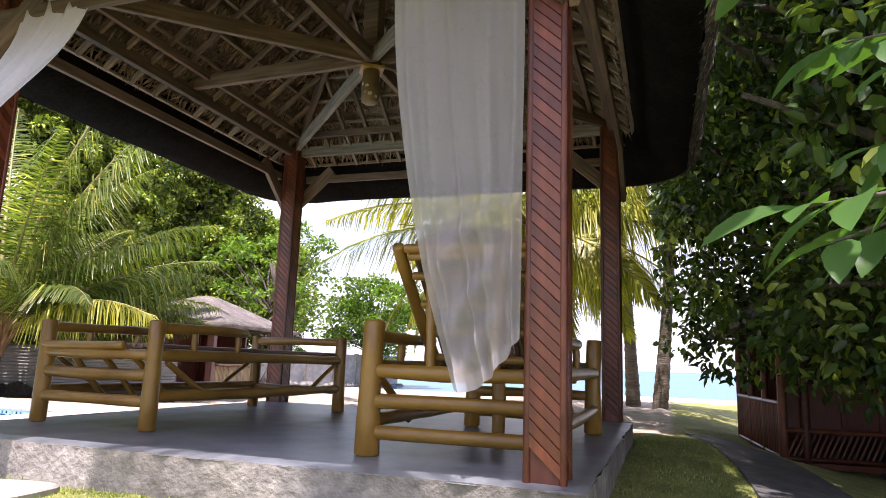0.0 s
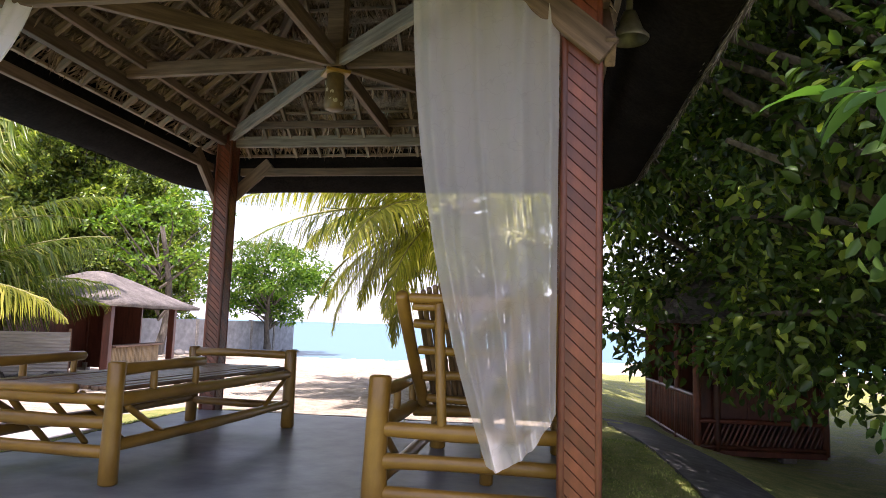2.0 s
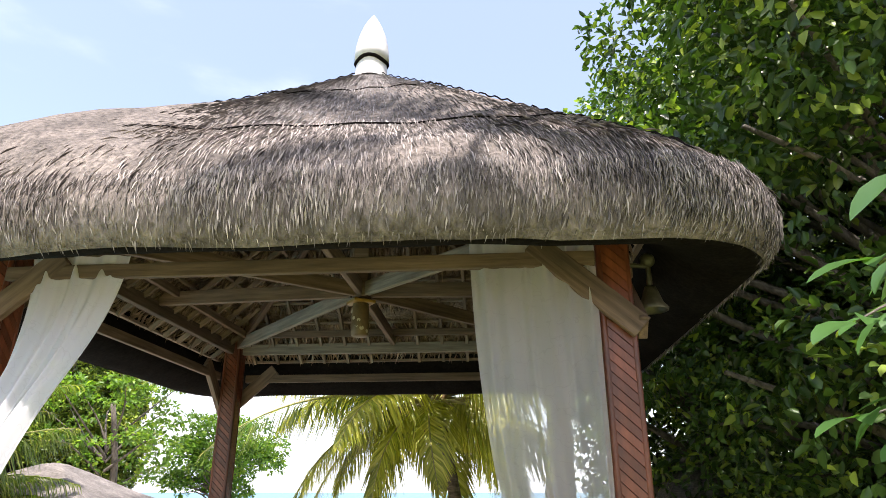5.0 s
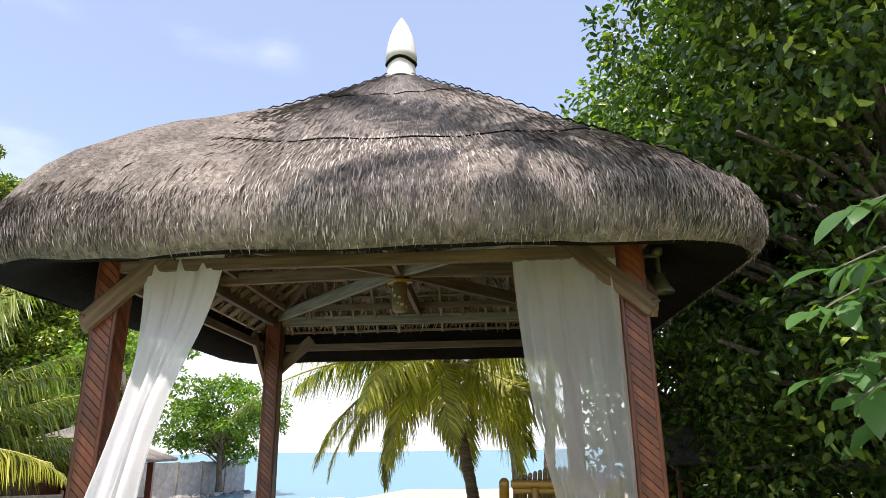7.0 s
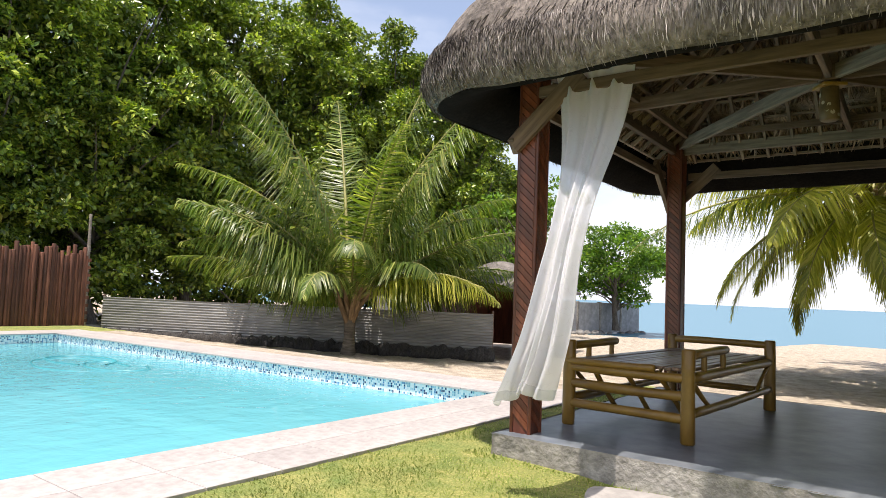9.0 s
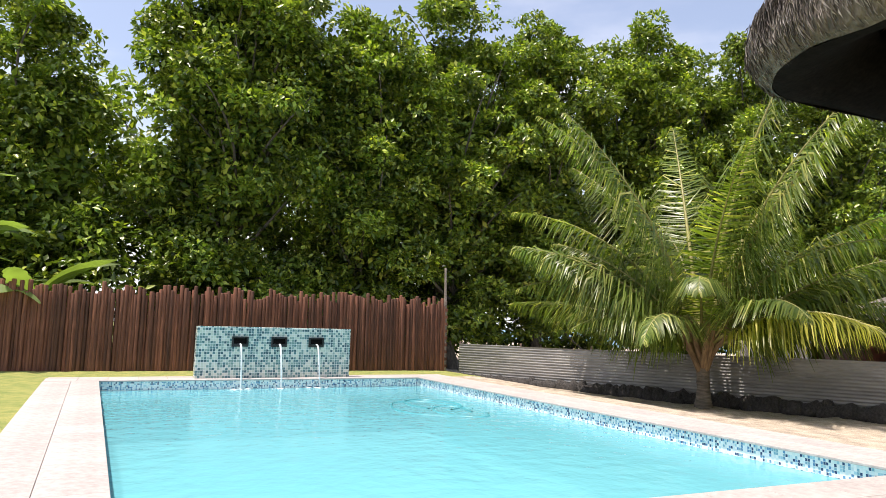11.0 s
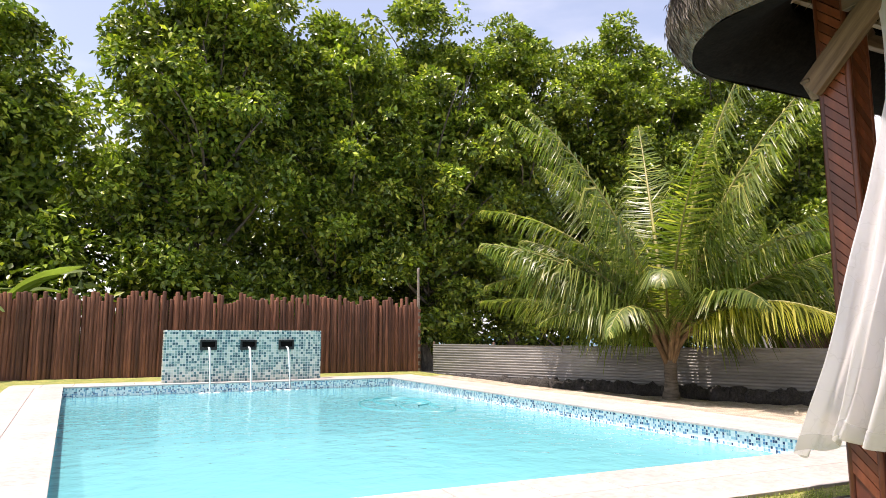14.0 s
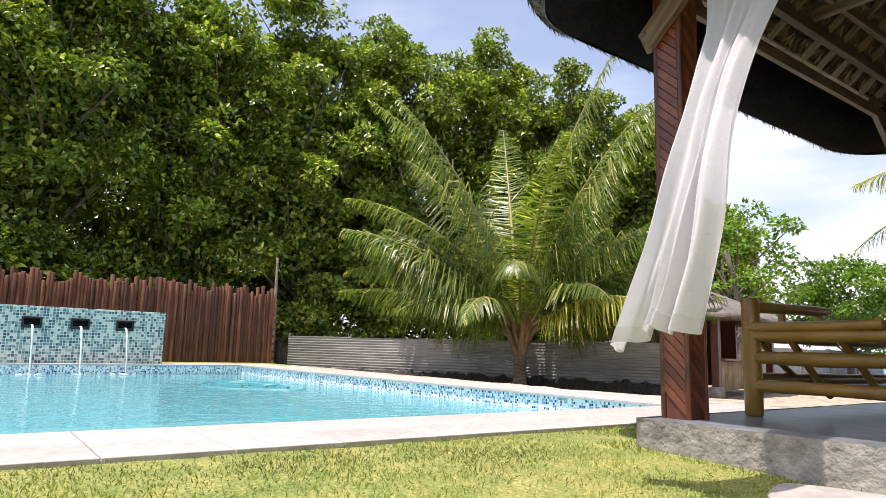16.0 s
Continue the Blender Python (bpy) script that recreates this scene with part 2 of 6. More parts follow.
M_GROUND = ground_material()
M_CONCRETE = surface("polished_concrete", (0.125, 0.145, 0.165), (0.255, 0.275, 0.295), 3.5, rough=0.36, bump=0.15, bump_scale=30, stains=0.35, dist=0.004)
M_ROUGH_CONCRETE = surface("rough_concrete", (0.19, 0.178, 0.16), (0.40, 0.375, 0.335), 9, rough=0.95, bump=0.9, bump_scale=22, stains=0.45, dist=0.02)
M_RED_WOOD = surface("red_brown_varnished_wood", (0.085, 0.023, 0.011), (0.22, 0.064, 0.030), 14, (1, 1, 0.35), 0.36, 0.3, stains=0.4, per_piece=0.4)
M_RED_DARK = surface("dark_red_varnished_wood", (0.075, 0.02, 0.012), (0.17, 0.05, 0.028), 10, (1, 1, 0.2), 0.45, 0.25, stains=0.3, per_piece=0.2)
M_BEAM = surface("weathered_beam_wood", (0.10, 0.062, 0.042), (0.25, 0.165, 0.115), 9, (0.25, 3, 3), 0.75, 0.4, stains=0.45, per_piece=0.25)
M_BEAM_PALE = surface("bleached_grey_beam_wood", (0.15, 0.125, 0.10), (0.34, 0.29, 0.24), 9, (0.25, 3, 3), 0.8, 0.45, stains=0.4, per_piece=0.15)
M_LATH = surface("roof_lath_wood", (0.14, 0.097, 0.07), (0.32, 0.235, 0.17), 10, (0.4, 2, 2), 0.8, 0.3, per_piece=0.3)
M_THATCH = surface("grey_brown_thatch", (0.085, 0.07, 0.062), (0.30, 0.255, 0.22), 24, (1, 1, 0.22), 0.95, 1.0, stains=0.45, dist=0.04)
M_STRAW = surface("straw_blades", (0.19, 0.165, 0.155), (0.62, 0.56, 0.525), 3, (1, 1, 1), 0.85, 0, stains=0.3, island=0.65, spec=0.2)
M_STRAW_NETTED = surface("netted_straw_blades", (0.125, 0.115, 0.115), (0.37, 0.345, 0.335), 3, (1, 1, 1), 0.8, 0, stains=0.35, island=0.5, spec=0.3)
M_NIPA = surface("dry_palm_leaf_lining", (0.15, 0.10, 0.072), (0.35, 0.25, 0.18), 16, (1, 1, 3), 0.9, 0.9, stains=0.4, dist=0.03)
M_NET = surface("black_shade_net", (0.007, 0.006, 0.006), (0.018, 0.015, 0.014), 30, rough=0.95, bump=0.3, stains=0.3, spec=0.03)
M_BAMBOO = surface("yellow_varnished_bamboo", (0.225, 0.118, 0.018), (0.40, 0.232, 0.043), 5, (1, 1, 0.4), 0.33, 0.2, stains=0.4, per_piece=0.12)
M_SLAT = surface("brown_bamboo_slats", (0.10, 0.065, 0.035), (0.25, 0.17, 0.10), 12, (4, 4, 0.3), 0.4, 0.3, per_piece=0.3)
M_BOARD = surface("split_bamboo_board", (0.12, 0.068, 0.042), (0.30, 0.185, 0.115), 9, (0.35, 4, 4), 0.34, 0.3, stains=0.35, per_piece=0.3)
M_CLOTH = sheer_cloth("white_sheer_cloth", 0.50)
M_CLOTH_DENSE = sheer_cloth("white_gathered_cloth", 0.14)
M_WHITE = surface("white_painted_wood", (0.66, 0.65, 0.62), (0.84, 0.83, 0.80), 6, rough=0.5, bump=0.1, stains=0.15)
M_COPING = surface("pale_stone_tile", (0.36, 0.325, 0.305), (0.50, 0.465, 0.44), 12, rough=0.75, bump=0.2, stains=0.2, per_piece=0.07)
M_GROUT = surface("grey_mortar", (0.33, 0.31, 0.29), (0.45, 0.42, 0.40), 20, rough=0.95, bump=0.3)
M_BASIN = surface("aqua_pool_plaster", (0.22, 0.62, 0.69), (0.34, 0.72, 0.78), 2.5, rough=0.6, bump=0.05, stains=0.15)
M_BAND = mosaic("blue_white_mosaic", 0.031, [(0.76, 0.79, 0.78), (0.10, 0.25, 0.42), (0.70, 0.75, 0.76), (0.02, 0.05, 0.13), (0.36, 0.55, 0.62), (0.78, 0.78, 0.76), (0.62, 0.70, 0.72), (0.20, 0.38, 0.46)])
M_FOUNTAIN = mosaic("sea_green_mosaic", 0.062, [(0.27, 0.38, 0.34), (0.09, 0.20, 0.21), (0.50, 0.56, 0.48), (0.18, 0.30, 0.28), (0.05, 0.12, 0.14), (0.58, 0.60, 0.52)])
M_WATER = water("pool_water", (0.80, 0.95, 0.965), 3.2, 0.35, milky=(0.135, 0.435, 0.495))
M_SEA = water("sea_water", (0.105, 0.215, 0.285), 0.6, 0.9, clear=0.0, ior=1.12)
M_STEEL = surface("dark_steel", (0.03, 0.03, 0.032), (0.07, 0.07, 0.07), 20, rough=0.4, bump=0.1, metal=0.7)
M_TIN = surface("galvanised_tin", (0.20, 0.20, 0.195), (0.36, 0.355, 0.34), 2.5, (0.4, 0.4, 1.5), 0.5, 0.12, metal=0.35, stains=0.4, coords="World")
M_SHADE_STONE = surface("shade_darkened_stone", (0.025, 0.023, 0.022), (0.085, 0.078, 0.072), 4, rough=0.9, bump=0.9, dist=0.05)
M_LOG = surface("red_brown_fence_log", (0.085, 0.03, 0.017), (0.25, 0.10, 0.058), 7, (3, 3, 0.5), 0.75, 0.6, stains=0.4, per_piece=0.45)
M_BARK = surface("grey_bark", (0.07, 0.06, 0.05), (0.20, 0.175, 0.145), 7, (2, 2, 0.6), 0.95, 0.9, stains=0.4, dist=0.03)
M_PALM_BARK = surface("ringed_palm_bark", (0.09, 0.075, 0.055), (0.24, 0.20, 0.155), 6, (0.6, 0.6, 4), 0.95, 0.9, stains=0.4, dist=0.03)
M_LEAF_FOREST = leafy("forest_leaf", (0.045, 0.085, 0.015), (0.18, 0.25, 0.035), 0.30, 0.21, (0.44, 0.48, 0.085), (0.45, 1.75))
M_LEAF_SHADE = leafy("broad_shade_leaf", (0.020, 0.050, 0.013), (0.080, 0.148, 0.029), 0.32, 0.28, (0.28, 0.36, 0.065), (0.45, 1.6))
M_LEAF_BEACH = leafy("beach_almond_leaf", (0.05, 0.11, 0.015), (0.13, 0.24, 0.03), 0.45, 0.40, (0.22, 0.30, 0.04))
M_FROND = leafy("green_palm_leaflet", (0.060, 0.105, 0.018), (0.165, 0.21, 0.044), 0.34, 0.40, (0.44, 0.42, 0.14))
M_FROND_YELLOW = leafy("yellowed_palm_leaflet", (0.18, 0.21, 0.028), (0.45, 0.43, 0.08), 0.35, 0.42, (0.60, 0.54, 0.17))
M_BANANA = leafy("banana_leaf", (0.08, 0.13, 0.04), (0.19, 0.25, 0.10), 0.38, 0.42)
M_RACHIS = surface("palm_rib", (0.20, 0.19, 0.05), (0.36, 0.33, 0.11), 6, rough=0.5, bump=0.1)
M_GRASS = leafy("grass_blade", (0.165, 0.225, 0.05), (0.32, 0.365, 0.11), 0.7, 0.3, (0.54, 0.50, 0.25))
M_HUT_ROOF = surface("grey_nipa_roof", (0.12, 0.105, 0.092), (0.28, 0.25, 0.225), 14, (1, 1, 2.5), 0.95, 0.9, stains=0.35, dist=0.04)
M_WALL = surface("grey_block_wall", (0.24, 0.245, 0.25), (0.38, 0.385, 0.39), 3, rough=0.9, bump=0.4, stains=0.3)

# ---------------------------------------------------------------- builders
def link_mesh(name, bm, material, parent=None, label="", smooth=False):
    me = bpy.data.meshes.new(name)
    bm.to_mesh(me)
    bm.free()
    return link_data(name, me, material, parent, label, smooth)


def link_data(name, me, material, parent=None, label="", smooth=False):
    if material and not me.materials:
        me.materials.append(material)
    if smooth:
        me.polygons.foreach_set("use_smooth", [True] * len(me.polygons))
    ob = new(name, me)
    if parent:
        ob.parent = parent
    if label:
        tagged(ob, label)
    return ob


part = link_mesh


def thing(name, label, category, m=None, group="", kind=""):
    ob = new(name)
    ob.empty_display_size = 0.1
    if m:
        ob.matrix_basis = m
    return tagged(ob, label, category, group, kind)


def block(bm, x0, y0, z0, x1, y1, z1, bevel=0.0):
    vs = bmesh.ops.create_cube(bm, size=1, matrix=Matrix.Translation(((x0 + x1) / 2, (y0 + y1) / 2, (z0 + z1) / 2)) @ Matrix.Diagonal((x1 - x0, y1 - y0, z1 - z0, 1)))["verts"]
    if bevel:
        es = list({e for v in vs for e in v.link_edges})
        bmesh.ops.bevel(bm, geom=es, offset=bevel, segments=2, affect="EDGES", profile=0.5)
    return bm


def beam_bm(length, w, h, bevel=0.006, wobble=0.0):
    """A sawn beam along x from 0, with eased edges and a little sag and twist."""
    bm = bmesh.new()
    block(bm, 0, -w / 2, -h / 2, length, w / 2, h / 2, bevel)
    return bm


def along(p0, p1, up=(0, 0, 1)):
    """The pose whose x axis runs from p0 to p1 and whose z axis is nearest to up."""
    p0, p1 = Vector(p0), Vector(p1)
    x = (p1 - p0).normalized()
    y = Vector(up).cross(x)
    if y.length < 1e-4:
        y = Vector((0, 1, 0))
    y.normalize()
    z = x.cross(y)
    m = Matrix((x, y, z)).transposed().to_4x4()
    m.translation = p0
    return m


def beam(name, p0, p1, w, h, material, parent, label="", bevel=0.006):
    ob = part(name, beam_bm((Vector(p1) - Vector(p0)).length, w, h, bevel), material, parent, label)
    ob.matrix_basis = along(p0, p1)
    return ob


def pole_bm(length, r0, r1, sides=10, knots=0, bend=0.0, cap=True, rng=random):
    """A natural pole along z: tapered, slightly bent, with knots and rounded ends."""
    bm = bmesh.new()
    rings = max(3, int(length / 0.18))
    ph = rng.uniform(0, 6.28)
    prev = None
    stops = [0.0, 0.012] + [0.012 + (length - 0.024) * i / rings for i in range(1, rings)] + [length - 0.012, length]
    for i, z in enumerate(stops):
        f = z / length
        r = r0 + (r1 - r0) * f
        r *= 1 + 0.04 * math.sin(7 * f + ph) + (0.05 * math.sin(23 * f + ph) if knots else 0)
        if i in (0, len(stops) - 1):
            r *= 0.84
        off = bend * math.sin(math.pi * f)
        ring = [bm.verts.new((r * math.cos(6.2832 * k / sides) + off * math.cos(ph), r * math.sin(6.2832 * k / sides) + off * math.sin(ph), z)) for k in range(sides)]
        if prev:
            for k in range(sides):
                bm.faces.new((prev[k], prev[(k + 1) % sides], ring[(k + 1) % sides], ring[k]))
        else:
            bm.faces.new(ring[::-1])
        prev = ring
    bm.faces.new(prev)
    return bm


def pole(name, p0, p1, r0, r1, material, parent, label="", sides=10, bend=0.0, knots=1):
    p0, p1 = Vector(p0), Vector(p1)
    ob = part(name, pole_bm((p1 - p0).length, r0, r1, sides, knots, bend), material, parent, label, smooth=True)
    m = (p1 - p0).to_track_quat("Z", "Y").to_matrix().to_4x4()
    m.translation = p0
    ob.matrix_basis = m
    return ob


def poly_data(name, verts, faces):
    """A mesh from numpy arrays; faces all of one size."""
    verts, faces = np.asarray(verts, np.float32), np.asarray(faces, np.int32)
    me = bpy.data.meshes.new(name)
    me.vertices.add(len(verts))
    me.vertices.foreach_set("co", verts.ravel())
    k = faces.shape[1]
    me.loops.add(faces.size)
    me.loops.foreach_set("vertex_index", faces.ravel())
    me.polygons.add(len(faces))
    me.polygons.foreach_set("loop_start", np.arange(0, faces.size, k, dtype=np.int32))
    me.update(calc_edges=True)
    return me


def unit(a):
    return a / np.maximum(np.linalg.norm(a, axis=-1, keepdims=True), 1e-9)


def leaf_data(name, centres, direction, normal, length, width, rng, oval=False):
    """Folded leaf blades with a bent midrib: slim and pointed, or oval with six corners."""
    n = len(centres)
    d = unit(direction)
    s = unit(np.cross(normal, d))
    nn = np.cross(d, s)
    L, W = length[:, None], width[:, None]
    if oval:
        rows = [(0.0, 0.0, 0.0), (0.28, 0.46, 0.02), (0.68, 0.42, -0.06), (1.0, 0.0, -0.20), (0.68, -0.42, -0.06), (0.28, -0.46, 0.02)]
        v = np.stack([centres + d * L * f + s * W * w + nn * (abs(w) * W * 0.35 + L * h) for f, w, h in rows], 1)
        base = np.arange(n)[:, None] * 6
        faces = np.concatenate([base + np.array([t]) for t in ((0, 1, 2), (0, 2, 3), (0, 3, 4), (0, 4, 5))], 0)
        return poly_data(name, v.reshape(-1, 3), faces)
    v = np.stack([centres, centres + d * L * 0.45 + s * W * 0.5 + nn * W * 0.16, centres + d * L - nn * L * 0.15, centres + d * L * 0.45 - s * W * 0.5 + nn * W * 0.16], 1)
    base = np.arange(n)[:, None] * 4
    faces = np.concatenate([base + np.array([[0, 1, 2]]), base + np.array([[0, 2, 3]])], 0)
    return poly_data(name, v.reshape(-1, 3), faces)


def crown_leaves(rng, clumps, per, length, width, drop=0.3, cup=-1.0):
    """Leaves for clumps (centre, radius): thick at the rim of each clump, tips turned out and up; cup leaves the underside bare."""
    cs, ds, ns = [], [], []
    for (cx, cy, cz, r) in clumps:
        k = max(8, int(per * r * r))
        u = unit(rng.normal(size=(k, 3)))
        u = u[u[:, 2] > cup]
        k = len(u)
        rad = r * rng.uniform(0.5, 1.0, (k, 1)) ** 0.5
        squash = np.array([1, 1, 0.72])
        c = np.array([cx, cy, cz]) + u * rad * squash
        cs.append(c)
        ds.append(unit(u + rng.normal(scale=0.7, size=(k, 3)) + np.array([0, 0, -drop])))
        ns.append(unit(u * 1.0 + np.array([0, 0, 0.8]) + rng.normal(scale=0.38, size=(k, 3))))
    c, d, n = np.concatenate(cs), np.concatenate(ds), np.concatenate(ns)
    k = len(c)
    return c, d, n, length * rng.uniform(0.6, 1.25, k), width * rng.uniform(0.7, 1.2, k)


def limb_tree(rng, root, top, clumps, r0, parent, material, every=3):
    """Trunk with limbs that reach towards the clumps."""
    root, top = Vector(root), Vector(top)
    bm = bmesh.new()

    def tube(a, b, ra, rb, sides=8, segs=6, sag=0.0):
        prev = None
        a, b = Vector(a), Vector(b)
        q = (b - a).to_track_quat("Z", "Y").to_matrix()
        jig = Vector(rng.normal(scale=0.06, size=3)) * (b - a).length
        for i in range(segs + 1):
            f = i / segs
            c = a.lerp(b, f) + jig * math.sin(math.pi * f) + Vector((0, 0, sag * math.sin(math.pi * f)))
            r = ra + (rb - ra) * f
            if i == 0 and ra == r0:
                r *= 1.45
            ring = [bm.verts.new(c + q @ Vector((r * math.cos(6.2832 * k / sides), r * math.sin(6.2832 * k / sides), 0))) for k in range(sides)]
            if prev:
                for k in range(sides):
                    bm.faces.new((prev[k], prev[(k + 1) % sides], ring[(k + 1) % sides], ring[k]))
            prev = ring
        bm.faces.new(prev)

    tube(root, top, r0, r0 * 0.45, 10, 8)
    for c in clumps[::every]:
        f = float(np.clip((c[2] - root.z) / max(0.5, top.z - root.z) * 0.6, 0.25, 0.98))
        a = root.lerp(top, f)
        tube(a, (c[0], c[1], c[2]), r0 * 0.32 * (1.2 - 0.6 * f), 0.02, 6, 5, 0.2)
    return part("trunk", bm, material, parent, "", smooth=True)

# ---------------------------------------------------------------- ground, sea, pool
POOL = [Vector((-1.87, 2.72)), Vector((-14.0, 2.29)), Vector((-13.8, -5.24)), Vector((-1.97, -4.33))]
COPING_Z, WATER_Z = 0.19, -0.03
DECK_Z = 0.34


def step(a, b, v):
    t = np.clip((v - a) / (b - a), 0, 1)
    return t * t * (3 - 2 * t)


def ground_height(x, y):
    """Lawn that falls from the pool to the path side, then the beach down to the sea; wooded land to the west."""
    y = np.where((np.asarray(x) < -24) & (np.asarray(y) < 46), np.minimum(y, 13.0), y)
    h = 0.15 + 0.014 * step(0.3, -0.7, x) - 0.05 * step(-0.5, 1.5, x) * step(3, -0.3, y)
    h = h - 0.27 * step(-1.0, -2.9, y) * step(-0.3, 1.7, x)
    h = h - 0.42 * step(4.6, 7.5, x) * step(-2, 3, y) * step(24, 13, y)
    h = h - 0.22 * step(4.0, 9.0, y) - 0.75 * step(14, 46, y) - 2.5 * step(44, 60, y)
    h = h - 0.2 * step(4.0, 6.0, y) * step(-3, -5, x)
    return h


def inside_pool(x, y, grow):
    r = np.ones(np.shape(x), bool)
    for i in range(4):
        a, b = POOL[i], POOL[(i + 1) % 4]
        e = (b - a).normalized()
        d = (x - a.x) * e.y - (y - a.y) * e.x   # outside distance
        r &= d < grow
    return r


def build_ground():
    xs = np.concatenate([[-3000, -900, -300, -120, -60, -40], np.arange(-30, 14, 0.3), [15, 17, 20, 25, 32, 45, 70, 120, 300, 900, 3000]])
    ys = np.concatenate([[-3000, -900, -300, -100, -50, -30, -20], np.arange(-14, 16, 0.3), np.arange(16, 62, 1.2), [70, 100, 300, 1200]])
    X, Y = np.meshgrid(xs, ys, indexing="ij")
    Z = ground_height(X, Y)
    rng = np.random.default_rng(3)
    Z = Z + np.where((Y > 7) & (Y < 44), rng.normal(scale=0.022, size=Z.shape), rng.normal(scale=0.006, size=Z.shape))
    Z = np.where(inside_pool(X, Y, 0.45), -2.2, Z)
    under_deck = (X > 0.1) & (X < 4.0) & (Y > 0.1) & (Y < 3.9)
    Z = np.where(under_deck, np.minimum(Z, 0.1), Z)
    nx, ny = len(xs), len(ys)
    idx = np.arange(nx * ny).reshape(nx, ny)
    f = np.stack([idx[:-1, :-1], idx[1:, :-1], idx[1:, 1:], idx[:-1, 1:]], -1).reshape(-1, 4)
    me = poly_data("ground", np.stack([X, Y, Z], -1).reshape(-1, 3), f)
    lawn = step(6.6, 5.0, Y + 0.35 * np.sin(X * 0.9)) * step(15, 9, X)
    lawn = lawn * np.where((X < -1.5) & (Y > 3.2), 0.0, 1.0)
    lawn = np.where((X < -14) & (Y < 5), 0.75, lawn)
    lawn = np.where((X > -14.5) & (X < -1.2) & (Y > 3.2), 0.1, lawn)
    # grass colour over bare soil here, darkening it in place of tree shade
    lawn = np.where((X > 4.6) & (X < 14) & (Y > 4) & (Y < 22), np.maximum(lawn, 0.62), lawn)
    at = me.attributes.new("lawn", "FLOAT", "POINT")
    at.data.foreach_set("value", lawn.reshape(-1).astype(np.float32))
    ob = link_data("ground", me, M_GROUND, smooth=True)
    tagged(ob, "sunlit lawn running out into pale beach sand", "ground", kind="structure")


build_ground()
bm = bmesh.new()
vs = [bm.verts.new(p) for p in ((-4000, 36, -0.86), (4000, 36, -0.86), (4000, 4500, -0.86), (-4000, 4500, -0.86))]
bm.faces.new(vs)
tagged(part("water", bm, M_SEA), "calm blue-green sea reaching to the horizon", "sea", kind="structure")


def ring_points(grow):
    out = []
    for i in range(4):
        p, a, b = POOL[i], POOL[i - 1], POOL[(i + 1) % 4]
        e0, e1 = (p - a).normalized(), (b - p).normalized()
        n0, n1 = Vector((e0.y, -e0.x)), Vector((e1.y, -e1.x))
        bis = (n0 + n1)
        out.append(p + bis * (grow / (1 + n0.dot(n1))))
    return out


def build_pool():
    pool = thing("swimming_pool", "rectangular swimming pool with aqua water and mosaic waterline", "pool", kind="structure")
    # basin
    bm = bmesh.new()
    top = [bm.verts.new((p.x, p.y, WATER_Z - 0.10)) for p in POOL]
    bot = [bm.verts.new((p.x, p.y, -1.15)) for p in POOL]
    bm.faces.new(bot[::-1])
    for i in range(4):
        bm.faces.new((top[i], top[(i + 1) % 4], bot[(i + 1) % 4], bot[i]))
    part("basin", bm, M_BASIN, pool, "pale aqua plaster basin")
    # mosaic band
    bm = bmesh.new()
    uv = bm.loops.layers.uv.new("UVMap")
    for i in range(4):
        a, b = POOL[i], POOL[(i + 1) % 4]
        L = (b - a).length
        f = bm.faces.new([bm.verts.new((p.x, p.y, z)) for p, z in ((a, COPING_Z - 0.025), (b, COPING_Z - 0.025), (b, WATER_Z - 0.10), (a, WATER_Z - 0.10))])
        for lp, c in zip(f.loops, ((0, 0.26), (L, 0.26), (L, 0), (0, 0))):
            lp[uv].uv = (c[0] + i * 50, c[1])
    part("mosaic_band", bm, M_BAND, pool, "blue and white mosaic waterline band")
    # water sheet
    bm = bmesh.new()
    bm.faces.new([bm.verts.new((p.x, p.y, WATER_Z)) for p in POOL])
    w = part("water_surface", bm, M_WATER, pool, "clear rippled turquoise water")
    w.visible_shadow = False
    # mortar bed under the coping tiles
    inner, outer = ring_points(0.015), ring_points(0.992)
    bm = bmesh.new()
    for i in range(4):
        q = [inner[i], inner[(i + 1) % 4], outer[(i + 1) % 4], outer[i]]
        lo = [bm.verts.new((p.x, p.y, -0.12)) for p in q]
        hi = [bm.verts.new((p.x, p.y, COPING_Z - 0.012)) for p in q]
        bm.faces.new(hi[::-1])
        bm.faces.new(lo)
        for k in range(4):
            bm.faces.new((lo[k], hi[k], hi[(k + 1) % 4], lo[(k + 1) % 4]))
    bmesh.ops.recalc_face_normals(bm, faces=bm.faces)
    part("coping_bed", bm, M_GROUT, pool, "grey mortar bed")
    # one raised hose cleaner curl under the surface near the far side
    for k, (cx, cy, r) in enumerate(((-10.0, 1.0, 0.9), (-9.4, 0.7, 1.2), (-8.9, 1.1, 0.8))):
        cu = bpy.data.curves.new("hose", "CURVE")
        cu.dimensions, cu.bevel_depth = "3D", 0.022
        sp = cu.splines.new("BEZIER")
        sp.bezier_points.add(5)
        for i, bp_ in enumerate(sp.bezier_points):
            a = 1.1 * i + k
            bp_.co = (cx + r * math.cos(a), cy + 0.55 * r * math.sin(a), WATER_Z - 0.004 - 0.003 * k)
            bp_.handle_left_type = bp_.handle_right_type = "AUTO"
        ob = new("hose", cu)
        cu.materials.append(M_HOSE)
        ob.parent = pool
    return pool


M_HOSE = surface("teal_hose", (0.03, 0.22, 0.26), (0.06, 0.32, 0.36), 8, rough=0.4, bump=0.0)
pool_thing = build_pool()

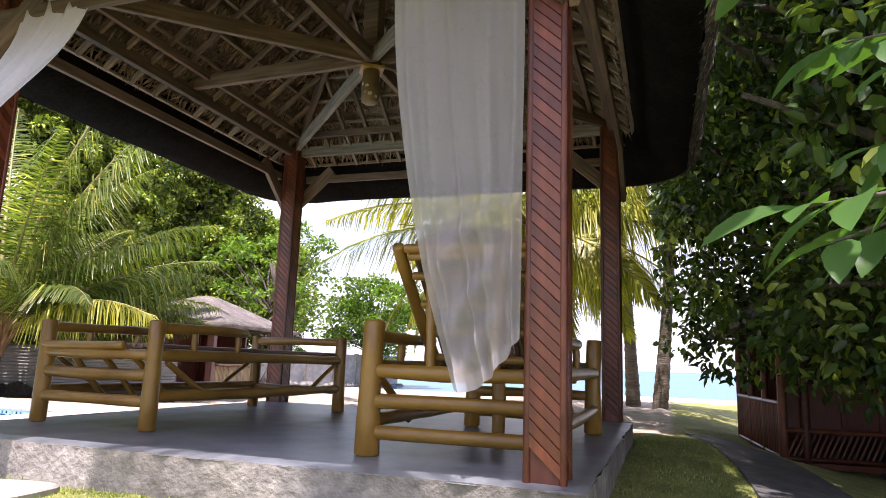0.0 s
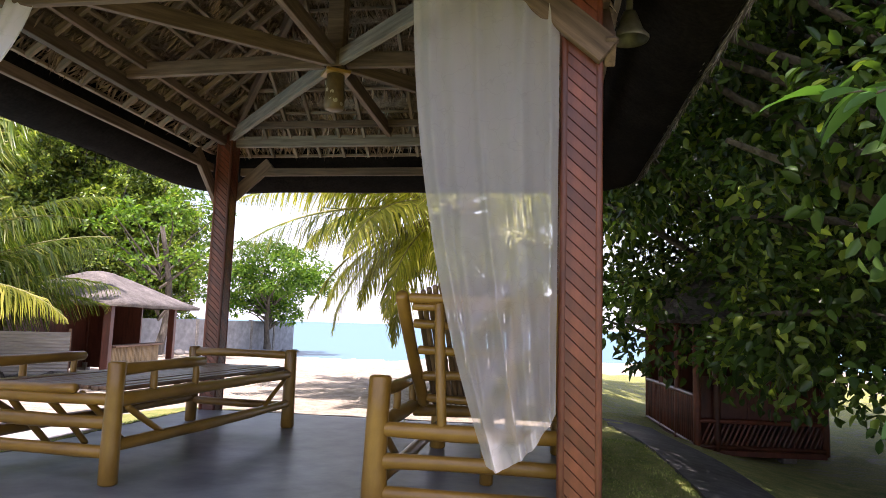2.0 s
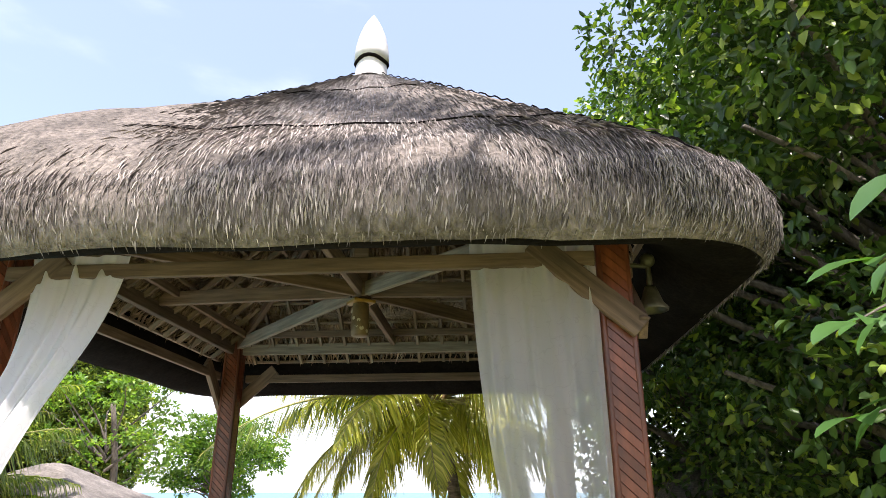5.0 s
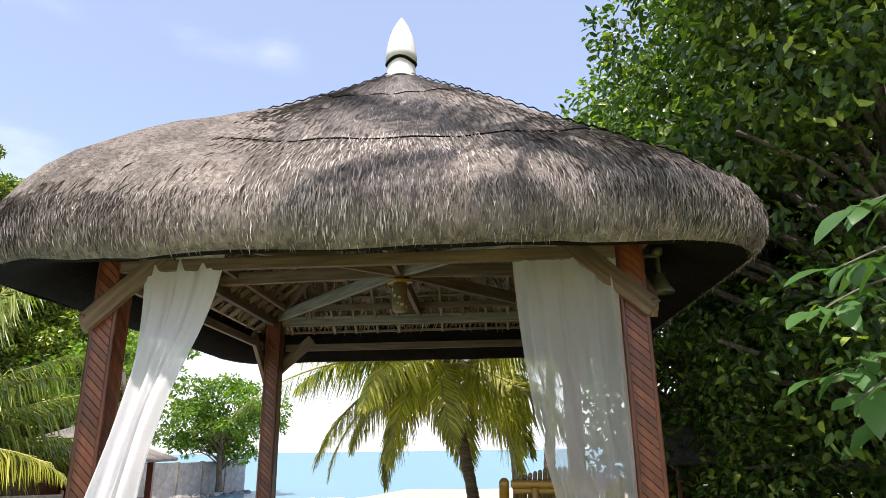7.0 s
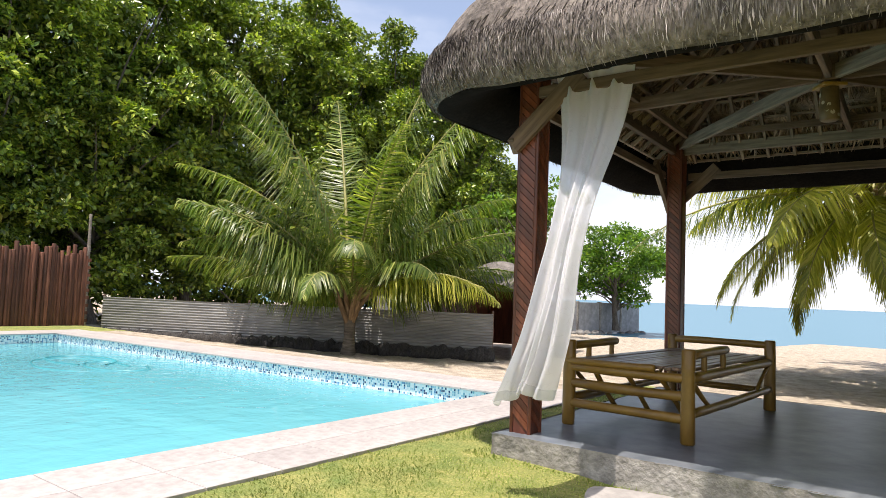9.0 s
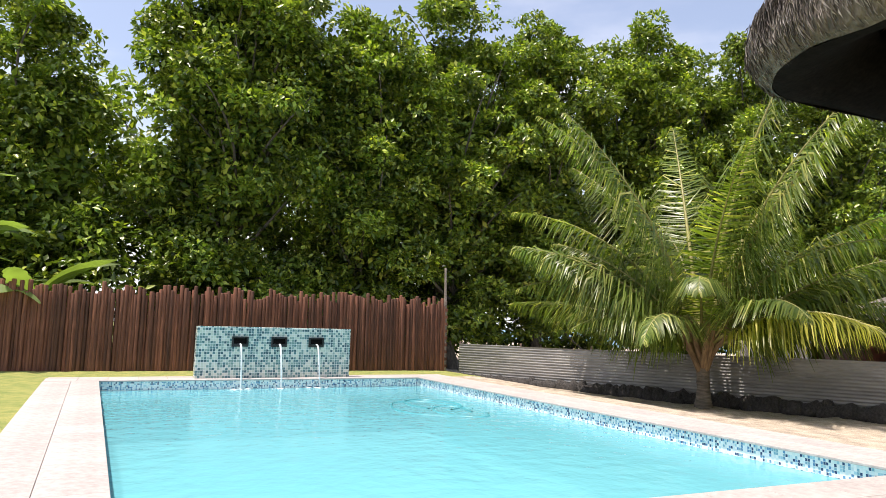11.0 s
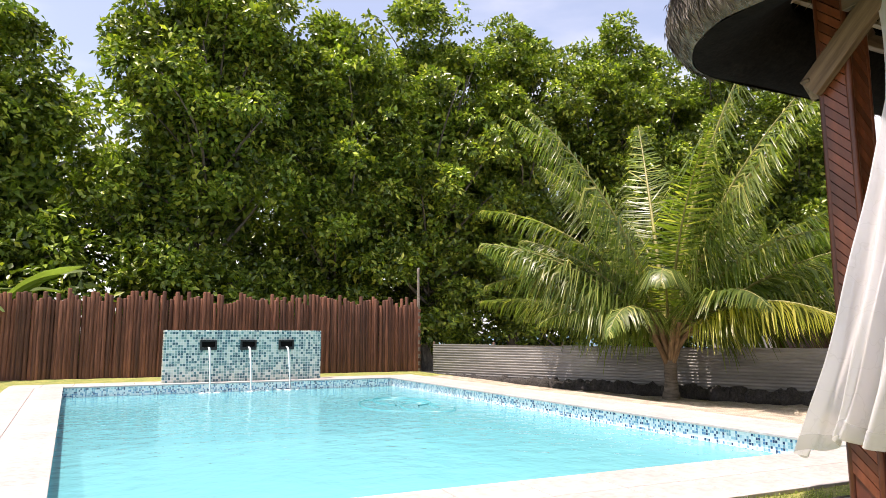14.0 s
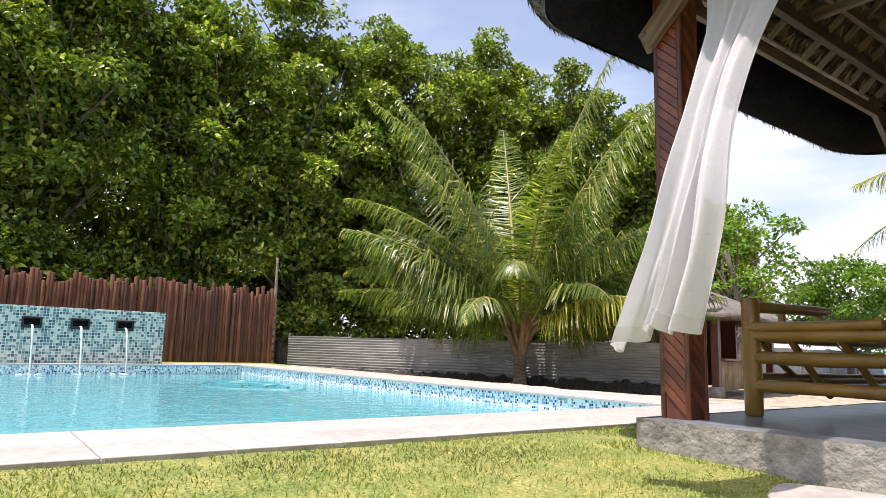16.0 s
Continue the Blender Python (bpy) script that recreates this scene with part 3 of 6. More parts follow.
# ---------------------------------------------------------------- pavilion
SWELL = 0.22
M_LINING_ENDS = surface("brown_leaf_ends", (0.17, 0.115, 0.08), (0.44, 0.31, 0.22), 4, rough=0.85, bump=0, island=0.5, spec=0.2)
HALF, CORNER, MID = 2.98, 0.78, Vector((2.05, 2.05))


def rounded_square(u, k):
    """Plan points of the roof at fraction u of its reach; corners round off more towards the edge."""
    a, r = HALF * u, CORNER * min(1.0, 0.35 + u * 0.65) * u
    pts = []
    q = k // 4
    for s in range(4):
        ang0 = s * math.pi / 2
        n_arc = q // 2
        n_flat = q - n_arc
        for i in range(n_flat):
            f = -1 + 2 * i / n_flat
            p = Vector((a, f * (a - r)))
            pts.append(Matrix.Rotation(ang0, 2) @ p)
        for i in range(n_arc):
            t = (math.pi / 2) * i / n_arc
            p = Vector((a - r + r * math.cos(t), a - r + r * math.sin(t)))
            pts.append(Matrix.Rotation(ang0, 2) @ p)
    return pts


def roof_shell(profile, k, seed, lump, material, name, parent, label):
    bm = bmesh.new()
    prev = None
    for (u, z) in profile:
        ring = []
        for p in rounded_square(u, k):
            w = MID + p
            sw = noise.noise(Vector((w.x * 0.9, w.y * 0.9, z * 0.7 + seed))) * lump + noise.noise(Vector((w.x * 4, w.y * 4, z * 2 + seed))) * lump * 0.35
            sw += SWELL * step(1.6, -0.6, w.x) * u * (1 - u) * 4 if z > 3.5 else 0
            ring.append(bm.verts.new((w.x + p.x * 0.012 * sw / max(lump, 1e-6), w.y + p.y * 0.012 * sw / max(lump, 1e-6), z + sw)))
        if prev:
            for i in range(k):
                bm.faces.new((prev[i], ring[i], ring[(i + 1) % k], prev[(i + 1) % k]))
        prev = ring
    bmesh.ops.recalc_face_normals(bm, faces=bm.faces)
    return part(name, bm, material, parent, label, smooth=True)


def strand_data(rng, count, u0, u1, outer, length, spread):
    """Straw blades lying on the thatch, combed down the slope."""
    t = rng.uniform(0, 1, count)
    u = u0 + (u1 - u0) * t
    base = np.array([[p.x, p.y] for p in rounded_square(1.0, 720)])
    pos = rng.integers(0, 720, count)
    pl = base[pos] + rng.normal(scale=0.012, size=(count, 2))
    swell = lambda uu, xx: SWELL * step(1.6, -0.6, xx) * uu * (1 - uu) * 4
    z = outer(u) + swell(u, MID.x + pl[:, 0] * u)
    p0 = np.stack([MID.x + pl[:, 0] * u, MID.y + pl[:, 1] * u, z], 1)
    u2 = np.minimum(u + length / HALF, u1 + 0.02)
    p1 = np.stack([MID.x + pl[:, 0] * u2, MID.y + pl[:, 1] * u2, outer(u2) + swell(u2, MID.x + pl[:, 0] * u2)], 1)
    lump = np.array([0.035 * noise.noise(Vector((a * 0.9, b * 0.9, h * 0.7 + 2.0))) + 0.012 * noise.noise(Vector((a * 4, b * 4, h * 2 + 2.0))) for a, b, h in zip(p0[:, 0], p0[:, 1], outer(u))])
    p0[:, 2] += lump
    p1[:, 2] += lump
    out = unit(np.concatenate([pl, np.full((count, 1), 1.6)], 1))
    d = unit(p1 - p0) + rng.normal(scale=spread, size=(count, 3))
    ln = length * rng.uniform(0.5, 1.2, count)
    c = p0 + out * rng.uniform(0.0, 0.022, (count, 1))
    return c, unit(d), out, ln


def outer_height(u):
    """Height of the thatch at fraction u: straight slope, rolled edge."""
    u = np.asarray(u, float)
    line = 6.22 - 2.64 * u + 0.10 * np.exp(-u * 9)
    roll = np.where(u > 0.88, -((u - 0.88) / 0.12) ** 2 * 0.18, 0)
    return line + roll


def build_roof(pav):
    outer = [(u, float(outer_height(u))) for u in (0.022, 0.04, 0.07, 0.11, 0.16, 0.22, 0.28, 0.35, 0.42, 0.49, 0.56, 0.63, 0.70, 0.77, 0.83, 0.88, 0.92, 0.955, 0.98)]
    edge = [(0.997, 3.40), (1.0, 3.33), (0.998, 3.24), (0.988, 3.165), (0.968, 3.125)]
    thatch = roof_shell(outer + edge, 144, 2.0, 0.035, M_THATCH, "thatch", pav, "thick grey-brown thatch with a rolled edge")
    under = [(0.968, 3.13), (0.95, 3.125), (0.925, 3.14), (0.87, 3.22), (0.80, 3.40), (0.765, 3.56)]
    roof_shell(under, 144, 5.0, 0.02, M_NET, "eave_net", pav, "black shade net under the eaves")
    lining = [(0.765, 3.55), (0.69, 3.72), (0.58, 3.97), (0.46, 4.26), (0.34, 4.55), (0.22, 4.84), (0.10, 5.12), (0.015, 5.32)]
    roof_shell(lining, 144, 9.0, 0.02, M_NIPA, "roof_lining", pav, "brown dry palm-leaf lining")
    rng = np.random.default_rng(11)
    sets = [strand_data(rng, 44000, 0.70, 0.985, outer_height, 0.16, 0.12), strand_data(rng, 40000, 0.06, 0.74, outer_height, 0.14, 0.09)]
    # rolled lip, blades hang over the edge
    k = 38000
    base = np.array([[p.x, p.y] for p in rounded_square(1.0, 1440)])
    pl = base[rng.integers(0, 1440, k)] + rng.normal(scale=0.008, size=(k, 2))
    z = rng.uniform(3.19, 3.62, k)
    bulge = 1.0 - np.clip((z - 3.36) / 0.3, 0, 1) ** 2 * 0.04 - np.clip((3.33 - z) / 0.2, 0, 1) ** 2 * 0.04
    c = np.stack([MID.x + pl[:, 0] * bulge, MID.y + pl[:, 1] * bulge, z], 1)
    outn = unit(np.concatenate([pl, np.full((k, 1), 0.4)], 1))
    d = unit(np.concatenate([-pl * np.clip((3.40 - z) * 1.6, -0.35, 0.6)[:, None] / HALF, -np.ones((k, 1))], 1) + rng.normal(scale=0.16, size=(k, 3)))
    sets.append((c + outn * rng.uniform(0, 0.02, (k, 1)), d, outn, 0.10 * rng.uniform(0.5, 1.2, k)))
    c = np.concatenate([s[0] for s in sets])
    d = np.concatenate([s[1] for s in sets])
    o = np.concatenate([s[2] for s in sets])
    ln = np.concatenate([s[3] for s in sets])
    wide = rng.uniform(0.005, 0.011, len(c))
    upper = np.zeros(len(c), bool)
    upper[len(sets[0][0]):len(sets[0][0]) + len(sets[1][0])] = True
    for pick, material, label in ((~upper, M_STRAW, "loose grey straw blades combed down the skirt"), (upper, M_STRAW_NETTED, "dark netted straw of the upper slope")):
        me = leaf_data("straw", c[pick], d[pick], o[pick], ln[pick], wide[pick], rng)
        ob = link_data("straw", me, material, pav, label)
        ob["kind"] = "stuff"
    # ragged leaf ends of the lining, seen from below
    k = 19000
    t, side = rng.uniform(0.06, 0.765, k), rng.integers(0, 4, k)
    row = np.round(t * HALF / 0.2) * 0.2 / HALF + rng.normal(scale=0.004, size=k)
    across = rng.uniform(-1, 1, k) * row
    ca, sa = np.cos(side * np.pi / 2), np.sin(side * np.pi / 2)
    px, py = row * HALF, across * HALF
    c = np.stack([MID.x + px * ca - py * sa, MID.y + px * sa + py * ca, 5.345 - 2.36 * row], 1)
    down = np.stack([ca, sa, np.full(k, -0.95)], 1) + rng.normal(scale=0.22, size=(k, 3))
    me = leaf_data("leaf_fringe", c, unit(down), np.stack([ca, sa, np.full(k, -1.2)], 1), rng.uniform(0.09, 0.22, k), rng.uniform(0.012, 0.03, k), rng)
    ob = link_data("leaf_fringe", me, M_LINING_ENDS, pav, "ragged brown leaf ends of the lining")
    ob["kind"] = "stuff"
    # white finial with its neck
    bm = bmesh.new()
    prof = [(0.19, 6.14), (0.18, 6.26), (0.17, 6.34), (0.165, 6.385), (0.195, 6.395), (0.195, 6.48), (0.18, 6.60), (0.15, 6.74), (0.105, 6.87), (0.05, 6.98), (0.004, 7.05)]
    prev = None
    for r, z in prof:
        ring = [bm.verts.new((MID.x + r * math.cos(6.2832 * i / 20), MID.y + r * math.sin(6.2832 * i / 20), z)) for i in range(20)]
        if prev:
            for i in range(20):
                bm.faces.new((prev[i], prev[(i + 1) % 20], ring[(i + 1) % 20], ring[i]))
        prev = ring
    bm.faces.new(prev)
    part("finial", bm, M_WHITE, pav, "white painted teardrop finial", smooth=True)
    # dark tarred collar under the cone
    bm = bmesh.new()
    prev = None
    for i in range(21):
        a = 6.2832 * i / 20
        ring = [bm.verts.new((MID.x + (0.175 + 0.024 * math.cos(6.2832 * j / 6)) * math.cos(a), MID.y + (0.175 + 0.024 * math.cos(6.2832 * j / 6)) * math.sin(a), 6.372 + 0.02 * math.sin(3 * a) + 0.024 * math.sin(6.2832 * j / 6))) for j in range(6)]
        if prev:
            for j in range(6):
                bm.faces.new((prev[j], prev[(j + 1) % 6], ring[(j + 1) % 6], ring[j]))
        prev = ring
    part("finial_collar", bm, M_NET, pav, "black tarred collar", smooth=True)
    # seam cords sewn round the thatch and down its hips
    routes = [[(u, i % 144) for i in range(145)] for u in (0.75, 0.30)]
    routes += [[(0.05 + 0.0095 * i, k + round(1.6 * math.sin(i * 0.11 + k))) for i in range(96)] for k in (26, 62, 98, 134)]
    for route in routes:
        bm = bmesh.new()
        prev = None
        for i, (u, k) in enumerate(route):
            p = rounded_square(u, 144)[k % 144]
            w = MID + p
            z = float(outer_height(u)) + noise.noise(Vector((w.x * 0.9, w.y * 0.9, float(outer_height(u)) * 0.7 + 2.0))) * 0.035 + 0.022 + 0.012 * math.sin(i * 1.7)
            z += SWELL * float(step(1.6, -0.6, w.x)) * u * (1 - u) * 4
            ring = [bm.verts.new((w.x + 0.008 * math.cos(6.28 * j / 5) * p.x / HALF, w.y + 0.008 * math.cos(6.28 * j / 5) * p.y / HALF, z + 0.008 * math.sin(6.28 * j / 5))) for j in range(5)]
            if prev:
                for j in range(5):
                    bm.faces.new((prev[j], prev[(j + 1) % 5], ring[(j + 1) % 5], ring[j]))
            prev = ring
        part("seam_cord", bm, M_NET, pav, "dark cord sewn across the thatch")


def under_roof(u):
    return 5.30 - 2.36 * u


def build_frame(pav):
    S = 4.1
    corners = [(0, 0), (S, 0), (S, S), (0, S)]
    # ring beams, upper and lower
    for i in range(4):
        a, b = Vector(corners[i]), Vector(corners[(i + 1) % 4])
        e = (b - a).normalized()
        n = Vector((e.y, -e.x))
        o = n * 0.02
        beam("ring_beam", (*(a + o - e * 0.06), 3.60), (*(b + o + e * 0.06), 3.60), 0.07, 0.13, M_BEAM_PALE if i == 2 else M_BEAM, pav, "weathered ring beam")
        # lower tie rail outside the posts
        o = n * 0.135
        beam("tie_rail", (*(a + o + e * 0.12), 3.245), (*(b + o - e * 0.12), 3.245), 0.05, 0.095, M_BEAM, pav, "brown tie rail")
        for end, sgn in ((a, 1), (b, -1)):
            p = end + n * 0.137
            beam("knee_brace", (*(p - e * sgn * 0.13), 2.80), (*(p + e * sgn * 0.50), 3.36), 0.055, 0.15, M_BEAM, pav, "bolted diagonal knee brace")
    # spokes to the hub, hip rafters, common rafters
    hub = Vector((MID.x, MID.y, 3.74))
    for i in range(8):
        if i % 2 == 0:
            q = Vector((*corners[i // 2], 3.66))
        else:
            a, b = Vector(corners[i // 2]), Vector(corners[(i // 2 + 1) % 4])
            q = Vector((*((a + b) / 2), 3.70))
        d = (hub - q).normalized()
        beam("spoke", q, hub - d * 0.10, 0.055, 0.14, M_BEAM_PALE if i in (2, 6) else M_BEAM, pav, "long roof spoke running to the hub")
    for c in corners:
        v = Vector(c) - MID
        p0 = Vector((MID.x + v.x * 1.10, MID.y + v.y * 1.10, under_roof(0.69 * 1.10) - 0.06))
        beam("hip_rafter", p0, (MID.x + v.x * 0.03, MID.y + v.y * 0.03, 5.18), 0.06, 0.13, M_BEAM, pav, "hip rafter")
    for s in range(4):
        rot = Matrix.Rotation(s * math.pi / 2, 2)
        for k in range(-7, 8):
            y = k * 0.31
            if abs(y) < 0.03:
                continue
            x1, x0 = HALF * 0.765, max(abs(y) + 0.04, 0.15)
            if x1 - x0 < 0.25:
                continue
            a, b = rot @ Vector((x1, y)), rot @ Vector((x0, y))
            beam("rafter", (MID.x + a.x, MID.y + a.y, under_roof(x1 / HALF) - 0.03), (MID.x + b.x, MID.y + b.y, under_roof(x0 / HALF) - 0.03), 0.035, 0.05, M_LATH, pav, bevel=0.003)
        for j in range(9):
            x = 0.35 + j * 0.245
            if abs(x - 2.05) < 0.09:
                continue
            a, b = rot @ Vector((x, -x)), rot @ Vector((x, x))
            z = under_roof(x / HALF) + 0.015
            beam("lath", (MID.x + a.x, MID.y + a.y, z), (MID.x + b.x, MID.y + b.y, z), 0.045, 0.03, M_LATH, pav, bevel=0.003)
        a, b = rot @ Vector((1.86, -1.86)), rot @ Vector((1.86, 1.86))
        z = under_roof(1.86 / HALF) - 0.08
        beam("purlin", (MID.x + a.x, MID.y + a.y, z), (MID.x + b.x, MID.y + b.y, z), 0.05, 0.08, M_BEAM, pav)
    bm = bmesh.new()
    block(bm, MID.x - 0.075, MID.y - 0.075, 3.66, MID.x + 0.075, MID.y + 0.075, 5.2, 0.008)
    part("king_post", bm, M_BEAM, pav, "square king post")


def strip_mesh(w, pitch, width, depth):
    """One diagonal cladding strip: a slanted board with chamfered edges."""
    bm = bmesh.new()
    h = width / 2
    rows = [(-w / 2, 0.0), (w / 2, -w * 0.95)]
    back = [bm.verts.new((x, 0, z + s * h)) for x, z in rows for s in (-1, 1)]
    front = [bm.verts.new((x, -depth, z + s * (h - 0.0035))) for x, z in rows for s in (-1, 1)]
    b0, b1, b2, b3 = back
    f0, f1, f2, f3 = front
    for f in ((f0, f2, f3, f1), (b0, b2, f2, f0), (b1, f1, f3, b3), (b0, f0, f1, b1), (b2, b3, f3, f2)):
        bm.faces.new(f)
    bmesh.ops.recalc_face_normals(bm, faces=bm.faces)
    me = bpy.data.meshes.new("strip")
    bm.to_mesh(me)
    bm.free()
    me.materials.append(M_RED_WOOD)
    return me


def build_posts(pav):
    w = 0.10
    strip = strip_mesh(0.158, 0.066, 0.0672, 0.012)
    for i, (x, y) in enumerate(((0, 0), (4.1, 0), (4.1, 4.1), (0, 4.1))):
        bm = bmesh.new()
        block(bm, -w + 0.012, -w + 0.012, DECK_Z - 0.02, w - 0.012, w - 0.012, 3.95, 0.004)
        p = part("post", bm, M_RED_DARK, pav, "square post clad in diagonal red-brown strips")
        p.location = (x, y, 0)
        for sx in (-1, 1):
            for sy in (-1, 1):
                b = part("corner_bead", pole_bm(3.5, 0.02, 0.02, 8, 1), M_RED_WOOD, p, smooth=True)
                b.location = (sx * (w - 0.014), sy * (w - 0.014), DECK_Z - 0.01)
        for face in range(4):
            for k in range(46):
                z = DECK_Z + 0.20 + k * 0.0685
                ob = new("strip", strip)
                ob.parent = p
                ob.matrix_basis = Matrix.Rotation(face * math.pi / 2, 4, "Z") @ Matrix.Translation((0, -(w - 0.0125), z))


def build_deck(pav):
    bm = bmesh.new()
    xs = np.linspace(-0.20, 4.30, 46)
    ys = np.linspace(-0.20, 4.14, 46)
    rng = np.random.default_rng(8)
    grid = {}
    for i, x in enumerate(xs):
        for j, y in enumerate(ys):
            rim = i in (0, 45) or j in (0, 45)
            grid[i, j] = bm.verts.new((x + (rng.normal(scale=0.008) if i in (0, 45) else 0), y + (rng.normal(scale=0.01) if j in (0, 45) else 0), DECK_Z + (-0.012 if rim else 0) + rng.normal(scale=0.0012)))
    for i in range(45):
        for j in range(45):
            bm.faces.new((grid[i, j], grid[i + 1, j], grid[i + 1, j + 1], grid[i, j + 1]))
    slab = part("floor", bm, M_CONCRETE, None, smooth=True)
    tagged(slab, "smooth grey concrete pavilion floor", "floor", kind="structure")
    bm = bmesh.new()
    rows = 8
    loop = [(xs[i], ys[0]) for i in range(46)] + [(xs[45], ys[j]) for j in range(1, 46)] + [(xs[i], ys[45]) for i in range(44, -1, -1)] + [(xs[0], ys[j]) for j in range(44, 0, -1)]
    prev = None
    for r in range(rows):
        f = r / (rows - 1)
        z = DECK_Z - 0.006 - f * 0.75
        ring = []
        for (x, y) in loop:
            o = 0.004 + 0.022 * noise.noise(Vector((x * 3, y * 3, z * 6))) + 0.02 * f + 0.012 * noise.noise(Vector((x * 13, y * 13, z * 13)))
            nx, ny = (x - 2.05) / 2.25, (y - 1.97) / 2.17
            ox = math.copysign(o, nx) if abs(nx) > 0.99 else 0
            oy = math.copysign(o, ny) if abs(ny) > 0.99 else 0
            ring.append(bm.verts.new((x + ox, y + oy, z)))
        if prev:
            n = len(ring)
            for k in range(n):
                bm.faces.new((prev[k], ring[k], ring[(k + 1) % n], prev[(k + 1) % n]))
        prev = ring
    bmesh.ops.recalc_face_normals(bm, faces=bm.faces)
    tagged(part("plinth", bm, M_ROUGH_CONCRETE, None, smooth=True), "rough crumbling concrete plinth edge", "plinth", kind="structure")


pavilion = thing("pavilion", "open square pavilion with thatched roof on red posts", "pavilion")
build_deck(pavilion)
build_posts(pavilion)
build_frame(pavilion)
build_roof(pavilion)


def build_lantern():
    ob = thing("pendant_lantern", "bamboo lantern with punched holes hanging from the hub", "lamp", pose(MID.x, MID.y, 3.66))
    bm = bmesh.new()
    block(bm, -0.11, -0.11, -0.06, 0.11, 0.11, -0.03, 0.006)
    part("mount_plate", bm, M_BAMBOO, ob, "square wooden plate").rotation_euler = (0, 0, 0.6)
    bm = pole_bm(0.33, 0.085, 0.078, 20, 1)
    t = part("tube", bm, M_LANTERN, ob, "yellow bamboo tube", smooth=True)
    t.location = (0, 0, -0.38)
    rng = random.Random(4)
    for k in range(16):
        a, z = k * 1.13 + rng.random() * 0.3, -0.36 + 0.26 * ((k * 0.618) % 1)
        bm = bmesh.new()
        bmesh.ops.create_circle(bm, cap_ends=True, segments=12, radius=0.016 + 0.008 * rng.random())
        h = part("hole", bm, M_PAPER, ob, "pale punched hole")
        h.matrix_basis = Matrix.Rotation(a, 4, "Z") @ Matrix.Translation((0.087, 0, z)) @ Matrix.Rotation(math.pi / 2, 4, "Y")
    pole("hook", (0.02, 0.02, -0.03), (0.02, 0.02, 0.1), 0.006, 0.006, M_STEEL, ob, sides=6)


M_LANTERN = surface("aged_bamboo_tube", (0.10, 0.065, 0.028), (0.20, 0.135, 0.06), 9, rough=0.5, bump=0.3)
M_PAPER = surface("pale_paper", (0.42, 0.37, 0.28), (0.56, 0.50, 0.40), 10, rough=0.8, bump=0)
build_lantern()


def curtain(name, label, place, nu, nv, material):
    """A hanging sheet: place(u, v) gives the point for u across and v from top to bottom."""
    ob = thing(name, label, "curtain")
    vs = np.array([place(i / nu, j / nv) for i in range(nu + 1) for j in range(nv + 1)])
    idx = np.arange((nu + 1) * (nv + 1)).reshape(nu + 1, nv + 1)
    f = np.stack([idx[:-1, :-1], idx[1:, :-1], idx[1:, 1:], idx[:-1, 1:]], -1).reshape(-1, 4)
    link_data("cloth", poly_data("cloth", vs, f), material, ob, smooth=True)
    # stitched hem
    hem = np.array([place(i / nu, v) + np.array((0, -0.004, 0)) for i in range(nu + 1) for v in (0.972, 1.0)])
    idx = np.arange((nu + 1) * 2).reshape(nu + 1, 2)
    f = np.stack([idx[:-1, 0], idx[1:, 0], idx[1:, 1], idx[:-1, 1]], -1)
    link_data("hem", poly_data("hem", hem, f), M_CLOTH, ob, "doubled stitched hem", smooth=True)
    return ob


def folds(u, v, n, seed, amp):
    return amp * (math.sin(n * 6.2832 * u + seed + 0.7 * math.sin(3 * v + seed)) + 0.45 * math.sin(2.3 * n * 6.2832 * u + 2 * seed + v))


def left_place(u, v):
    s = v * v * (3 - 2 * v)
    left = 0.26 - 0.46 * v ** 1.6 + 0.20 * math.sin(math.pi * v) + 0.52 * s
    right = 0.94 - 0.52 * v + 0.03 * math.sin(math.pi * v) + 0.03 * math.sin(v * 9) + 0.36 * s
    x = left + (right - left) * u
    y = -0.13 - 0.98 * s - 0.14 * math.sin(math.pi * v) ** 1.5 + folds(u, v, 3.2, 0.6, 0.016 + 0.04 * v) + 0.010 * math.sin(23 * v + 9 * u) * v
    z = 3.36 - (2.60 - 0.10 * u + 0.03 * math.sin(9 * u) + 0.02 * math.sin(21 * u)) * v
    return np.array((x + folds(u, v, 2, 2.2, 0.010), y, z))


def right_place(u, v):
    left = 3.20 + 0.10 * v + 0.36 * v ** 2.4
    right = 3.985
    x = left + (right - left) * u
    bottom = 0.75 + 0.26 * u ** 1.5 - 0.05 * math.sin(3.1 * u)
    z = 3.40 - (3.40 - bottom) * v
    y = -0.115 - 0.04 * v
    for c, w, a, drift in ((0.10, 0.035, 0.05, 0.05), (0.27, 0.05, 0.06, -0.06), (0.43, 0.03, 0.045, 0.08), (0.60, 0.06, 0.07, 0.10), (0.78, 0.035, 0.05, -0.04), (0.92, 0.03, 0.05, 0.02)):
        y -= a * (0.55 + 0.45 * v) * math.exp(-((u - c - drift * v - 0.015 * math.sin(5 * v + 20 * c)) / w) ** 2)
    y += 0.012 * math.sin(31 * u + 2 * v) + 0.006 * math.sin(14 * v + 9 * u)
    for c, a in ((0.72, 0.09), (0.84, 0.07), (0.93, 0.05)):
        y -= a * math.exp(-((v - c - 0.16 * (u - 0.5) ** 2 + 0.10 * (u - 0.5)) / 0.028) ** 2) * max(0.0, math.sin(math.pi * u))
    return np.array((x, y, z))


curtain("curtain", "white sheer curtain blown outward from its post", left_place, 90, 90, M_CLOTH_DENSE)
curtain("curtain", "white sheer curtain with stitched branches hanging to a point", right_place, 100, 90, M_CLOTH)


